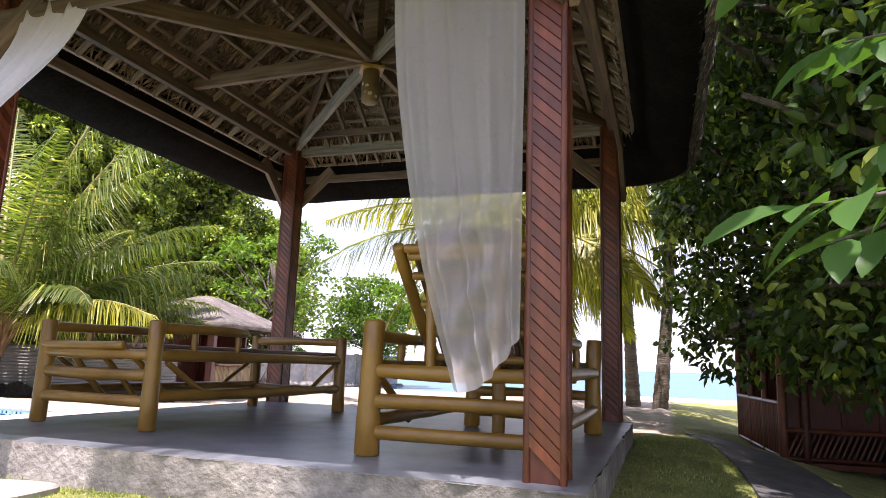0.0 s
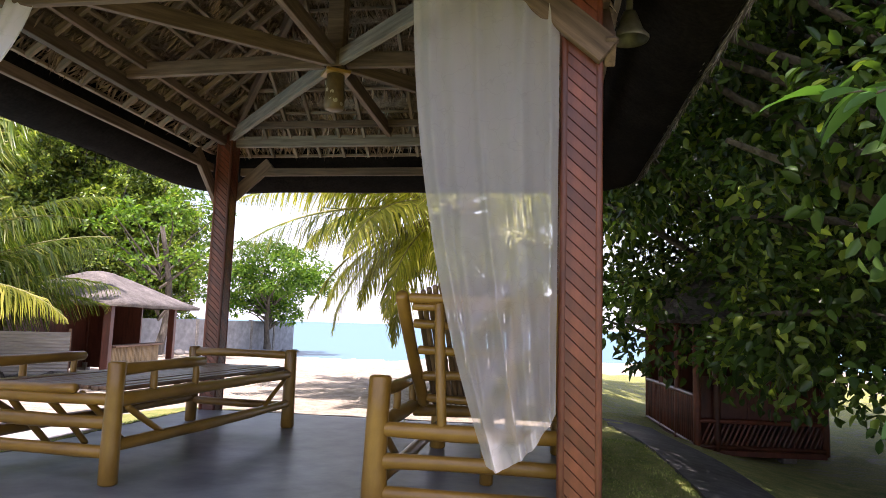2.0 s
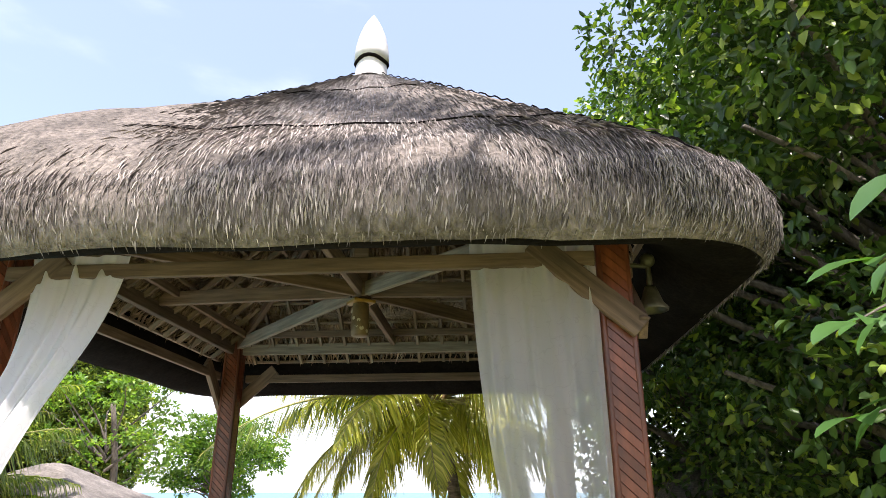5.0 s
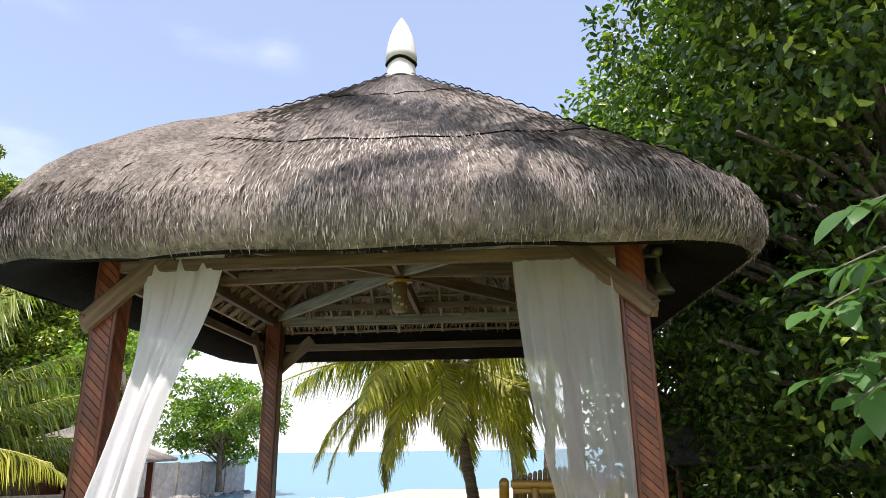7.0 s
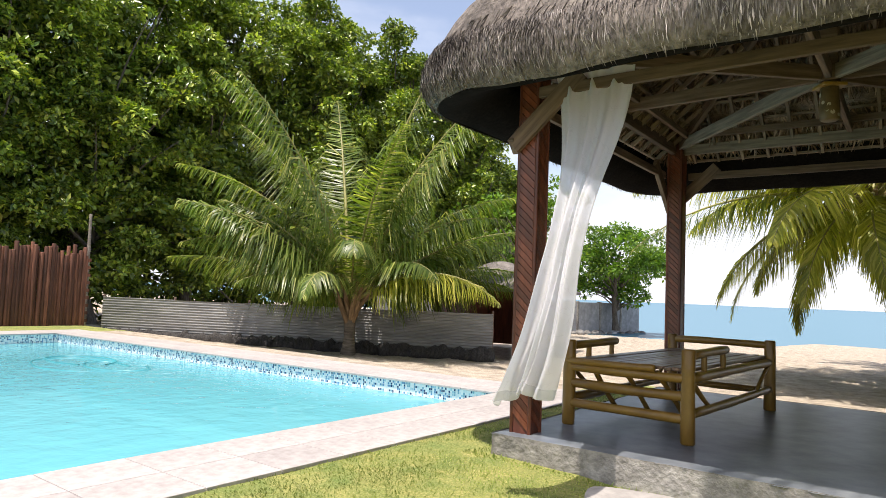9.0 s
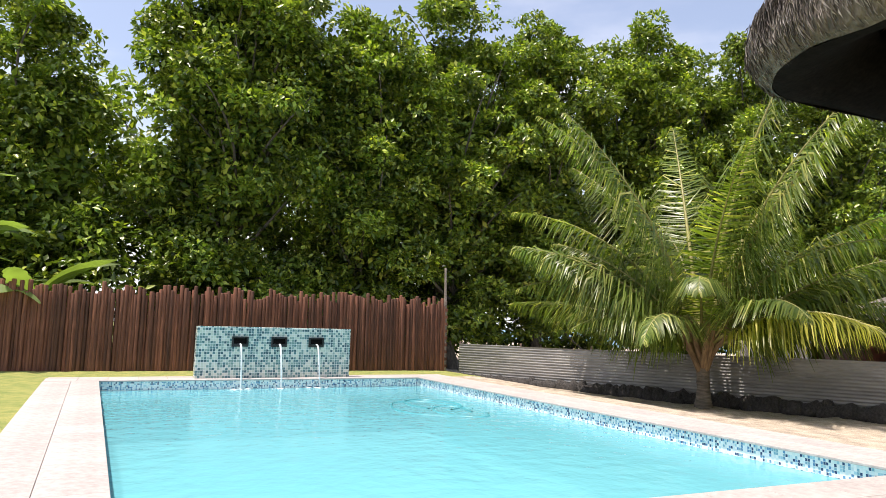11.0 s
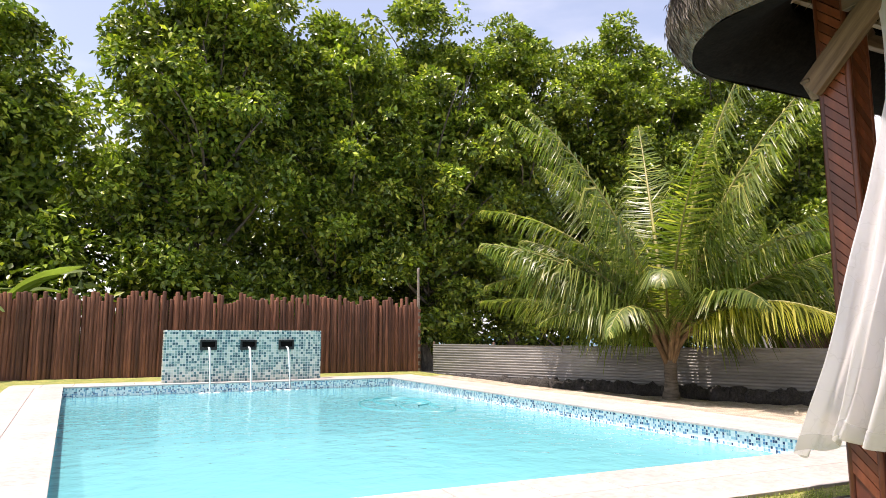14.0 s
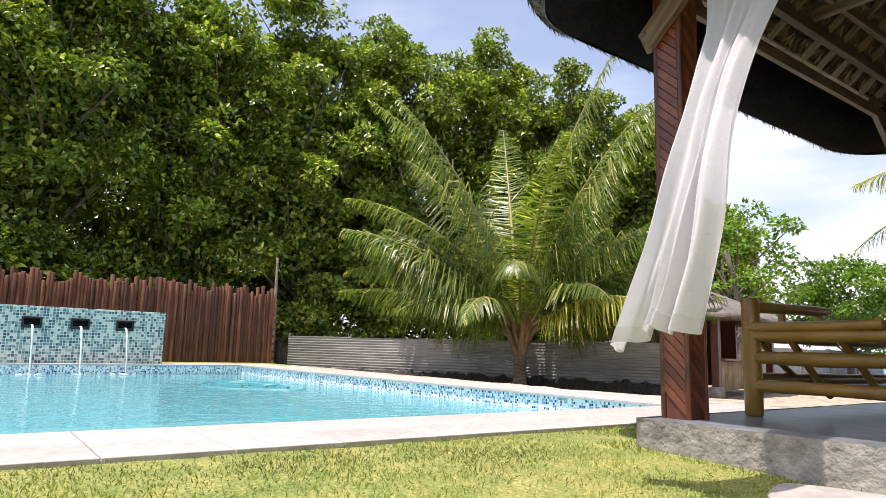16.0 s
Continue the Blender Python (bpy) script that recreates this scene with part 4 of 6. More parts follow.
def bamboo(name, p0, p1, r, parent, label="", r1=None, bend=0.008, material=None):
    return pole(name, p0, p1, r, r1 or r * 0.94, material or M_BAMBOO, parent, label, 14, bend)


def build_daybed():
    bed = thing("daybed", "yellow varnished bamboo daybed with slatted platform on concrete", "daybed", pose(0.10, 0.63, DECK_Z, 0, 0, -3.6))
    W, L = 1.10, 2.56
    rnd = random.Random(5)
    for x, y in ((0, 0), (W, 0), (W, L), (0, L)):
        bamboo("leg", (x, y, 0), (x, y, 0.775), 0.062, bed, "thick yellow bamboo post", 0.058)
    for z, r in ((0.53, 0.042), (0.385, 0.045), (0.20, 0.042)):
        bamboo("end_rail", (0.03, 0, z), (W - 0.03, 0, z), r, bed)
    bamboo("end_rail", (0.0, L, 0.72), (W, L, 0.72), 0.042, bed)
    bamboo("end_rail", (0.0, L, 0.53), (W, L, 0.53), 0.040, bed)
    bamboo("end_rail", (0.0, L, 0.22), (W, L, 0.22), 0.040, bed)
    for x in (0, W):
        bamboo("side_rail", (x, 0.02, 0.53), (x, L - 0.02, 0.53), 0.045, bed)
        bamboo("side_rail", (x, 0.02, 0.24), (x, L - 0.02, 0.24), 0.042, bed)
        bamboo("armrest", (x, 0.0, 0.72), (x, 0.98, 0.735), 0.040, bed, "rounded bamboo armrest")
        for y in (0.38, 0.88):
            bamboo("spindle", (x, y, 0.55), (x, y, 0.715), 0.026, bed)
        for y0, y1 in ((0.12, 0.55), (L - 0.12, L - 0.55)):
            bamboo("brace", (x, y0, 0.48), (x, y1, 0.24), 0.022, bed)
    for k in range(3):
        x = 0.22 + 0.3 * k
        bamboo("brace", (x, 0.02, 0.56), (x + 0.10, 0.35, 0.14 + 0.03 * k), 0.024, bed)
    bamboo("head_pole", (-0.02, -0.02, 0.585), (W - 0.28, -0.02, 0.592), 0.034, bed, "pale platform edge pole")
    for k in range(15):
        x = 0.06 + k * (W - 0.12) / 14
        z = 0.592 + rnd.uniform(-0.004, 0.004)
        beam("slat", (x, 0.02 + rnd.random() * 0.03, z), (x + rnd.uniform(-0.004, 0.004), L - 0.03, z), 0.066, 0.030, M_BOARD, bed, bevel=0.008)


def build_chaise():
    ch = thing("chaise_longue", "yellow bamboo chaise longue with raised slatted backrest", "chaise", pose(3.01, 0.32, DECK_Z, 0, 0, 0))
    W, L = 1.06, 2.2
    for x, y in ((0, 0), (W, 0), (W, L), (0, L)):
        bamboo("leg", (x - 0.012, y, 0), (x, y, 0.78), 0.070, ch, "thick yellow bamboo post", 0.064)
    for z, r in ((0.485, 0.045), (0.31, 0.043), (0.135, 0.042)):
        bamboo("end_rail", (0.03, 0, z), (W - 0.03, 0, z), r, ch)
        if z < 0.5:
            bamboo("end_rail", (0.03, L, z), (W - 0.03, L, z), r, ch)
    for x in (0, W):
        bamboo("side_rail", (x, 0.03, 0.50), (x, L - 0.03, 0.50), 0.048, ch)
        bamboo("side_rail", (x, 0.03, 0.20), (x, L - 0.03, 0.20), 0.042, ch)
        bamboo("armrest", (x, 0.03, 0.69), (x, 1.05, 0.70), 0.038, ch, "rounded bamboo armrest")
        for y in (0.42, 0.95):
            bamboo("spindle", (x, y, 0.52), (x, y, 0.69), 0.026, ch)
        bamboo("brace", (x, 0.12, 0.44), (x, 0.62, 0.16), 0.026, ch)
    bamboo("middle_leg", (W * 0.5, 0.95, 0), (W * 0.5, 0.95, 0.46), 0.05, ch)
    bamboo("cross_rail", (0.0, 1.0, 0.47), (W, 1.0, 0.47), 0.04, ch)
    for k in range(12):
        x = 0.08 + k * (W - 0.16) / 11
        bamboo("seat_slat", (x, 0.98, 0.555), (x, L - 0.02, 0.555), 0.034, ch, "", 0.034, 0.004, M_SLAT)
    # backrest leaning towards the head end
    y0, z0, y1, z1 = 0.86, 0.54, 0.10, 1.25

    def at(f, dy=0.0):
        return y0 + (y1 - y0) * f + dy, z0 + (z1 - z0) * f

    for x in (0.10, W - 0.07):
        bamboo("back_post", (x, *at(0.0)), (x - 0.02, *at(1.0)), 0.042, ch, "brown bamboo backrest post", 0.038)
    for f in (0.06, 0.28, 0.53, 0.76, 0.97):
        bamboo("back_rail", (0.13, *at(f, -0.03)), (W - 0.10, *at(f, -0.03)), 0.030, ch, "", 0.028, 0.012)
    bamboo("back_rail", (0.15, *at(0.90, -0.06)), (W - 0.14, *at(0.90, -0.06)), 0.026, ch)
    for k in range(21):
        x = 0.17 + k * (W - 0.31) / 20
        top = 1.0 + 0.13 * math.sin(math.pi * k / 20) ** 0.8
        bamboo("back_slat", (x, *at(0.0, 0.03)), (x, *at(top, 0.03)), 0.019, ch, "", 0.017, 0.003, M_SLAT)
    bamboo("prop", (0.36, 0.0, 0.50), (0.31, *at(0.93, -0.07)), 0.030, ch, "slanting prop pole behind the backrest")
    bamboo("prop", (0.74, 0.0, 0.50), (0.76, *at(0.93, -0.07)), 0.030, ch, "slanting prop pole behind the backrest")


build_daybed()
build_chaise()

# ---------------------------------------------------------------- trees
def billows(rng, count, centre, radii, boxy):
    """Rounded billows of foliage on a crown: small clumps crowded on the upper and outer side of each."""
    out = []
    for _ in range(count):
        u = rng.normal(size=3)
        u = u / (np.abs(u) ** boxy).sum() ** (1 / boxy) * rng.uniform(0.45, 1.0) ** 0.4
        u[:2] *= 1.0 - 0.35 * max(0.0, u[2]) ** 2
        c = np.array(centre) + u * np.array(radii)
        big = rng.uniform(0.9, 1.7)
        for _ in range(8):
            w = unit(rng.normal(size=3) * np.array([1, 1, 0.7]) + np.array([0.35, -0.2, 0.75]))
            q = c + w * big * rng.uniform(0.55, 1.0)
            out.append((q[0], q[1], q[2] - 0.5, rng.uniform(0.36, 0.72)))
        for _ in range(2):
            q = c + unit(rng.normal(size=3) + np.array([0.2, 0, 0.9])) * big * rng.uniform(1.05, 1.45)
            out.append((q[0], q[1], q[2] - 0.4, rng.uniform(0.18, 0.34)))
    return out


def fill_clumps(rng, count, centre, radii, r0, r1, keep=None, boxy=2.0):
    out = []
    tries = 0
    while len(out) < count and tries < count * 60:
        tries += 1
        u = rng.normal(size=3)
        u = u / (np.abs(u) ** boxy).sum() ** (1 / boxy) * rng.uniform(0.25, 1.0) ** 0.45
        c = np.array(centre) + u * np.array(radii)
        if keep is not None and not keep(c):
            continue
        out.append((c[0], c[1], c[2], rng.uniform(r0, r1)))
        if rng.random() < 0.45:
            q = c + rng.normal(scale=r1 * 0.55, size=3) * np.array([1, 1, 0.7])
            out.append((q[0], q[1], q[2], rng.uniform(r0, r1) * 0.75))
    return out


def broad_tree(name, label, seed, root, centre, radii, count, clump, per, leaf, material, keep=None, trunk_r=0.22, group="", extra=(), every=3, oval=False, cup=-1.0, boxy=2.0, core=0, billow=0):
    rng = np.random.default_rng(seed)
    t = thing(name, label, "tree", group=group)
    cl = fill_clumps(rng, count, centre, radii, clump[0], clump[1], keep, boxy) + (billows(rng, billow, centre, radii, boxy) if billow else []) + list(extra)
    c, d, n, ln, wd = crown_leaves(rng, cl, per, leaf[0], leaf[1], cup=cup)
    if core:
        # large leaves added deep inside the crown to block sky and look dark
        q = unit(rng.normal(size=(core, 3))) * rng.uniform(0.1, 1.0, (core, 1)) ** 0.5 * np.array(radii) * 0.70 + np.array(centre)
        c, d = np.concatenate([c, q]), np.concatenate([d, unit(rng.normal(size=(core, 3)))])
        n = np.concatenate([n, unit(rng.normal(size=(core, 3)))])
        ln, wd = np.concatenate([ln, rng.uniform(0.28, 0.44, core)]), np.concatenate([wd, rng.uniform(0.16, 0.25, core)])
    if keep is not None:
        ok = np.array([keep(q) for q in c])
        c, d, n, ln, wd = c[ok], d[ok], n[ok], ln[ok], wd[ok]
    link_data("crown", leaf_data("crown", c, d, n, ln, wd, rng, oval), material, t)
    limb_tree(rng, root, (centre[0], centre[1], centre[2] + radii[2] * 0.35), cl, trunk_r, t, M_BARK, every)
    return t


# dense wood behind the fence
FOREST = ((-22.0, -17.2, 4.4, 3.9, 3, 2.4), (-22.3, -12.9, 4.9, 4.5, 4, 2.4), (-22.8, -8.4, 6.0, 5.7, 5, 2.6), (-22.5, -1.8, 8.9, 8.1, 8, 3.2), (-23.2, 3.2, 7.2, 6.6, 5, 2.2),
          (-23.3, 7.4, 8.2, 7.6, 6, 2.7), (-23.7, 11.9, 8.2, 7.6, 6, 2.5), (-23.2, 17.7, 9.1, 8.6, 8, 3.0), (-22.4, 23.2, 8.6, 8.1, 7, 2.9), (-21.2, 28.8, 8.1, 7.6, 7, 3.0), (-20.0, 33.4, 5.4, 4.8, 4, 2.2))
FAR_FOREST = ((-28.0, -11.0, 4.6, 4.2, 3, 3.6), (-28.5, -4.0, 6.6, 6.0, 3, 3.8), (-29.0, 3.0, 6.8, 6.2, 4, 3.8), (-29.5, 10.0, 7.2, 6.6, 4, 3.8), (-29.0, 17.0, 7.4, 6.8, 4, 3.8), (-28.0, 24.0, 7.4, 6.8, 4, 3.8), (-26.0, 31.0, 6.8, 6.2, 4, 3.8))
for i, (x, y, cz, rz, k, ry) in enumerate(FOREST):
    broad_tree("forest_tree", "tall dense evergreen tree with glossy leaves behind the fence", 40 + i, (x, y, -0.2), (x, y, cz), (2.5, ry, rz), 6 * k, (0.55, 1.2),
               430, (0.255, 0.15), M_LEAF_FOREST, keep=lambda c: c[2] > 0.9, trunk_r=0.25, group="wood behind the fence", every=14, cup=-0.25, boxy=2.6, core=6500, billow=8 * k)
for i, (x, y, cz, rz, k, ry) in enumerate(FAR_FOREST):
    broad_tree("forest_tree", "tall dense evergreen tree deep in the wood", 60 + i, (x, y, -0.2), (x, y, cz), (2.9, ry, rz), 16 * k, (0.9, 1.9),
               90, (0.42, 0.24), M_LEAF_FOREST, keep=lambda c: c[2] > 0.5, trunk_r=0.25, group="wood behind the fence", every=6, boxy=3.0, core=1500)


for i in range(9):
    y = -16.0 + 5.2 * i
    broad_tree("undergrowth_shrub", "dense dark shrub under the trees behind the fence", 140 + i, (-26.0, y, -0.1), (-26.0, y + 1.5, 2.2), (1.2, 3.2, 2.3), 26, (0.8, 1.2),
               80, (0.36, 0.22), M_LEAF_FOREST, keep=lambda c: c[2] > -0.05, trunk_r=0.09, group="undergrowth behind the fence", every=6)
    if i > 3:
        continue
    broad_tree("undergrowth_shrub", "dense dark shrub under the trees behind the fence", 120 + i, (-20.3, y, -0.1), (-20.6 + 0.4 * math.sin(i), y, 1.5), (1.3, 3.0, 1.5), 20, (0.6, 1.0),
               110, (0.30, 0.17), M_LEAF_FOREST, keep=lambda c: c[2] > -0.05, trunk_r=0.09, group="undergrowth behind the fence", every=4)


# shade tree beside the pavilion
def shade_keep(c):
    x, y, z = c
    if (y < -2.0 and (x < 5.8 or z < 4.8)) or z < 0.55 + 0.12 * max(0, 2 - y):
        return False
    if x < (4.95 if y < 4.6 else 4.55) and z < 4.2:
        return False
    if x > 5.9 and 6.2 < y < 10.8 and z < 0.95:
        return False
    # clear of the roof
    u = max(abs(x - 2.05), abs(y - 2.05)) / 2.98
    if u < 1.12 and z < 6.6 - 2.5 * u:
        return False
    if x < 4.3 and (y < 5.6 or z < 5.0):
        return False
    return True


rng_s = np.random.default_rng(33)
# unseen clumps added above the path side to shade the ground there
UNSEEN_OVERHEAD = [(x, y, z, 0.9) for x, y, z in zip(rng_s.uniform(5.4, 11.5, 130), rng_s.uniform(-4.5, 7.0, 130), rng_s.uniform(6.4, 8.6, 130))]
# canopy hidden by the roof, added to shade the ground further back
UNSEEN_BEHIND = [(x, y, z, 0.95) for x, y, z in zip(rng_s.uniform(5.0, 12.5, 60), rng_s.uniform(7.5, 14.5, 60), rng_s.uniform(5.6, 8.4, 60))]
# never in view: clumps added only to cast shade on the sand
UNSEEN_OVER_SAND = [(x, y, z, 0.75) for x, y, z in zip(rng_s.uniform(1.0, 5.2, 30), rng_s.uniform(5.7, 7.2, 30), rng_s.uniform(5.9, 7.0, 30))]
TOP_LEFT = [(x, y, z, 0.7) for x, y, z in zip(rng_s.uniform(5.1, 7.2, 26), rng_s.uniform(7.2, 9.6, 26), rng_s.uniform(7.2, 9.7, 26))]
broad_tree("shade_tree", "broad dark shade tree leaning over the pavilion", 91, (8.6, 3.2, -0.3), (7.9, 2.6, 4.7), (3.2, 4.6, 4.5), 260, (0.5, 1.05),
           470, (0.125, 0.068), M_LEAF_SHADE, keep=shade_keep, trunk_r=0.24, every=4, oval=True, extra=UNSEEN_OVERHEAD)
broad_tree("shade_tree", "broad dark shade tree behind the pavilion", 92, (8.2, 8.6, -0.4), (6.9, 8.0, 4.6), (2.9, 3.8, 4.2), 210, (0.5, 1.0),
           340, (0.16, 0.088), M_LEAF_SHADE, keep=lambda c: c[2] > 0.75 and shade_keep(c), trunk_r=0.24, every=4, oval=True, extra=TOP_LEFT + UNSEEN_BEHIND + UNSEEN_OVER_SAND)

broad_tree("shade_tree", "dense low shade tree closing the path side", 93, (11.5, 6.5, -0.5), (11.0, 6.0, 3.4), (2.6, 7.5, 3.8), 210, (0.7, 1.3),
           240, (0.22, 0.12), M_LEAF_SHADE, keep=lambda c: c[2] > -0.1, trunk_r=0.22, every=5)
# small trees on the beach
broad_tree("beach_tree", "round leafy beach tree on the sand", 61, (-15.0, 40.0, -0.6), (-14.8, 40.0, 4.1), (3.9, 3.7, 2.6), 110, (0.5, 1.1), 230, (0.30, 0.18), M_LEAF_BEACH, trunk_r=0.20, cup=-0.4)
broad_tree("beach_almond_tree", "layered beach almond tree with open branches", 62, (-14.5, 26.0, -0.3), (-14.4, 25.5, 4.7), (3.3, 3.0, 3.0), 42, (0.35, 0.85), 240, (0.28, 0.17), M_LEAF_BEACH, trunk_r=0.24, cup=-0.2)


# coconut palms
def frond_data(rng, length, droop, rise, twist, material_seed):
    """One palm leaf along +x: a bending rib with rows of narrow drooping leaflets."""
    n = 46
    f = np.linspace(0, 1, n)
    ang = rise - droop * f ** 1.35
    seg = length / (n - 1)
    px = np.concatenate([[0], np.cumsum(np.cos(ang[:-1]) * seg)])
    pz = np.concatenate([[0], np.cumsum(np.sin(ang[:-1]) * seg)])
    rib = np.stack([px, 0 * px, pz], 1)
    tang = np.stack([np.cos(ang), 0 * ang, np.sin(ang)], 1)
    up = np.stack([-np.sin(ang), 0 * ang, np.cos(ang)], 1)
    cs, ds, ns, ls = [], [], [], []
    rows = 100
    for side in (-1, 1):
        g = np.linspace(0.20, 0.995, rows)
        i = g * (n - 1)
        i0 = np.clip(i.astype(int), 0, n - 2)
        w = (i - i0)[:, None]
        c = rib[i0] * (1 - w) + rib[i0 + 1] * w
        t, uu = tang[i0], up[i0]
        s = np.tile(np.array([[0, side, 0]]), (rows, 1))
        lean = 0.55 + 0.5 * g[:, None]
        d = unit(s * 1.0 + t * lean + uu * 0.16 + np.array([[0, 0, -0.62]]) + rng.normal(scale=0.17, size=(rows, 3)))
        l = min(length, 5.2) * (0.24 * np.sin(np.pi * np.clip(g, 0, 1) ** 0.72) + 0.04) * rng.uniform(0.85, 1.08, rows)
        cs.append(c), ds.append(d), ns.append(unit(uu + s * -0.3)), ls.append(l)
    c, d, nn, l = (np.concatenate(a) for a in (cs, ds, ns, ls))
    # each leaflet: two segments that bend down
    k = len(c)
    sd = unit(np.cross(nn, d))
    wd = 0.016 + 0.0036 * min(length, 5.2)
    mid = c + d * l[:, None] * 0.5
    tip = mid + unit(d + np.array([[0, 0, -1.25]])) * l[:, None] * 0.55
    v = np.stack([c + sd * wd * 0.5, c - sd * wd * 0.5, mid - sd * wd * 0.55, mid + sd * wd * 0.55, tip - sd * 0.004, tip + sd * 0.004], 1).reshape(-1, 3)
    b = np.arange(k)[:, None] * 6
    faces = np.concatenate([b + np.array([[0, 1, 2, 3]]), b + np.array([[3, 2, 4, 5]])], 0)
    leaf = poly_data("leaflets", v, faces)
    rv, rf = [], []
    for j in range(0, n, 3):
        r = 0.048 * (1 - 0.88 * f[j]) ** 1.4 * (length / 4.5) + 0.004
        for a in range(5):
            rv.append(rib[j] + np.array([0, 1, 0]) * r * math.cos(6.2832 * a / 5) + up[j] * r * math.sin(6.2832 * a / 5))
    rings = len(rv) // 5
    for j in range(rings - 1):
        for a in range(5):
            rf.append((j * 5 + a, j * 5 + (a + 1) % 5, (j + 1) * 5 + (a + 1) % 5, (j + 1) * 5 + a))
    return leaf, poly_data("rib", rv, rf)


M_LEAF_BASE = surface("tan_leaf_base", (0.14, 0.085, 0.045), (0.38, 0.25, 0.13), 9, (2, 2, 0.4), 0.85, 0.6, per_piece=0.3)


def coconut_palm(label, seed, root, crown, fronds, trunk_r, yellow=0.3, group="", stalk=0.5, stalks=11):
    """fronds: rows of (azimuth, rise, droop, length)."""
    rng = np.random.default_rng(seed)
    t = thing("coconut_palm", label, "palm tree", group=group)
    root, crown = Vector(root), Vector(crown)
    bm = bmesh.new()
    prev = None
    segs = max(8, int((crown - root).length / 0.12))
    for i in range(segs + 1):
        f = i / segs
        c = root.lerp(crown, f) + Vector((0.12 * math.sin(f * 3), 0.05 * math.sin(f * 4), 0)) * (crown - root).length * 0.12
        r = trunk_r * (1.25 - 0.4 * min(1, f * 3)) * (1 + (0.08 if i % 2 else 0))
        ring = [bm.verts.new(c + Vector((r * math.cos(6.2832 * k / 12), r * math.sin(6.2832 * k / 12), 0))) for k in range(12)]
        if prev:
            for k in range(12):
                bm.faces.new((prev[k], prev[(k + 1) % 12], ring[(k + 1) % 12], ring[k]))
        prev = ring
    bm.faces.new(prev)
    part("trunk", bm, M_PALM_BARK, t, "ringed grey-brown trunk", smooth=True)
    # brown leaf bases and fibre
    for k in range(stalks):
        a = k * 2.4
        p0 = crown + Vector((0.06 * math.cos(a), 0.06 * math.sin(a), -0.45 + 0.44 * k / stalks))
        out = stalk * (0.35 + 0.35 * ((k * 0.37) % 1))
        pole("leaf_base", p0, p0 + Vector((out * math.cos(a), out * math.sin(a), stalk)), 0.085, 0.04, M_LEAF_BASE, t, "tan fibrous leaf base", 7)
    for (az, rise, droop, length) in fronds:
        leaf, rib = frond_data(rng, length, droop, rise, 0, 0)
        m = Matrix.Translation(crown + Vector((0, 0, rng.uniform(-0.1, 0.15)))) @ Matrix.Rotation(az, 4, "Z") @ Matrix.Rotation(rng.normal(scale=0.25), 4, "X")
        ob = link_data("frond", leaf, M_FROND_YELLOW if rng.random() < yellow and (yellow > 0.5 or rise < 0.66) else M_FROND, t)
        ob.matrix_basis = m
        link_data("rib", rib, M_RACHIS, ob, smooth=True)
    return t


def coconut_bunch(palm, crown, seed):
    """Ripening nuts hanging in a ring under the crown."""
    rnd = random.Random(seed)
    for k in range(11):
        a = k * 2.4 + rnd.uniform(-0.3, 0.3)
        bm = bmesh.new()
        bmesh.ops.create_uvsphere(bm, u_segments=12, v_segments=8, radius=0.115)
        for v in bm.verts:
            v.co.z *= 1.22 - 0.12 * abs(v.co.x) / 0.115
        ob = part("coconut", bm, M_COCONUT, palm, "ripening brown-green coconut", smooth=True)
        ob.matrix_basis = pose(crown[0] + 0.27 * math.cos(a), crown[1] + 0.27 * math.sin(a), crown[2] - 0.22 - 0.3 * rnd.random(), rnd.uniform(-25, 25), rnd.uniform(-25, 25), 0)


def frond_whorl(rng, n, length, low, high):
    rows = []
    for k in range(n):
        f = (k + 0.5) / n
        rise = high + (low - high) * f ** 0.8 + rng.normal() * 0.07
        rows.append((k * 2.39996 + rng.normal() * 0.12, rise, 0.75 + 0.75 * f + rng.normal() * 0.08, length * rng.uniform(0.85, 1.1) * (0.8 + 0.25 * math.sin(math.pi * min(1, f * 1.2)))))
    return rows


RIGHT = radians(44)   # bearing across the pool view
PALM_BY_POOL = [(RIGHT + radians(a), rise, droop, length) for a, rise, droop, length in (
    (10, 1.44, 0.42, 8.1), (95, 1.36, 0.60, 7.2), (-20, 1.15, 0.55, 6.7), (195, 1.28, 0.75, 6.9), (170, 1.18, 0.95, 4.5), (185, 0.95, 0.85, 5.2), (200, 0.85, 1.25, 4.9),
    (178, 0.55, 0.70, 5.1), (215, 0.72, 1.3, 3.6), (-90, 1.15, 1.9, 3.8), (5, 0.80, 0.75, 5.2), (-15, 0.62, 0.95, 5.0), (-35, 0.62, 1.35, 4.6), (12, 0.50, 0.65, 5.0),
    (-8, 0.48, 0.85, 4.7), (-60, 0.85, 1.5, 4.0), (60, 0.9, 0.9, 5.0), (125, 0.95, 1.0, 5.0), (90, 0.75, 1.0, 4.8), (150, 0.65, 1.1, 4.6), (35, 1.20, 0.7, 6.6), (150, 1.22, 0.7, 6.5), (0, 1.28, 0.55, 7.0), (178, 1.36, 0.55, 6.6), (-70, 1.30, 0.8, 5.4), (188, 1.10, 1.05, 6.0), (205, 0.85, 0.95, 5.2), (168, 0.90, 1.0, 5.0), (-5, 1.05, 0.95, 5.9), (18, 0.80, 0.95, 5.3), (-25, 1.0, 1.2, 5.0), (75, 1.1, 0.9, 6.0), (120, 1.12, 0.9, 5.8), (-110, 0.75, 1.7, 3.4))]
rng_f = np.random.default_rng(17)
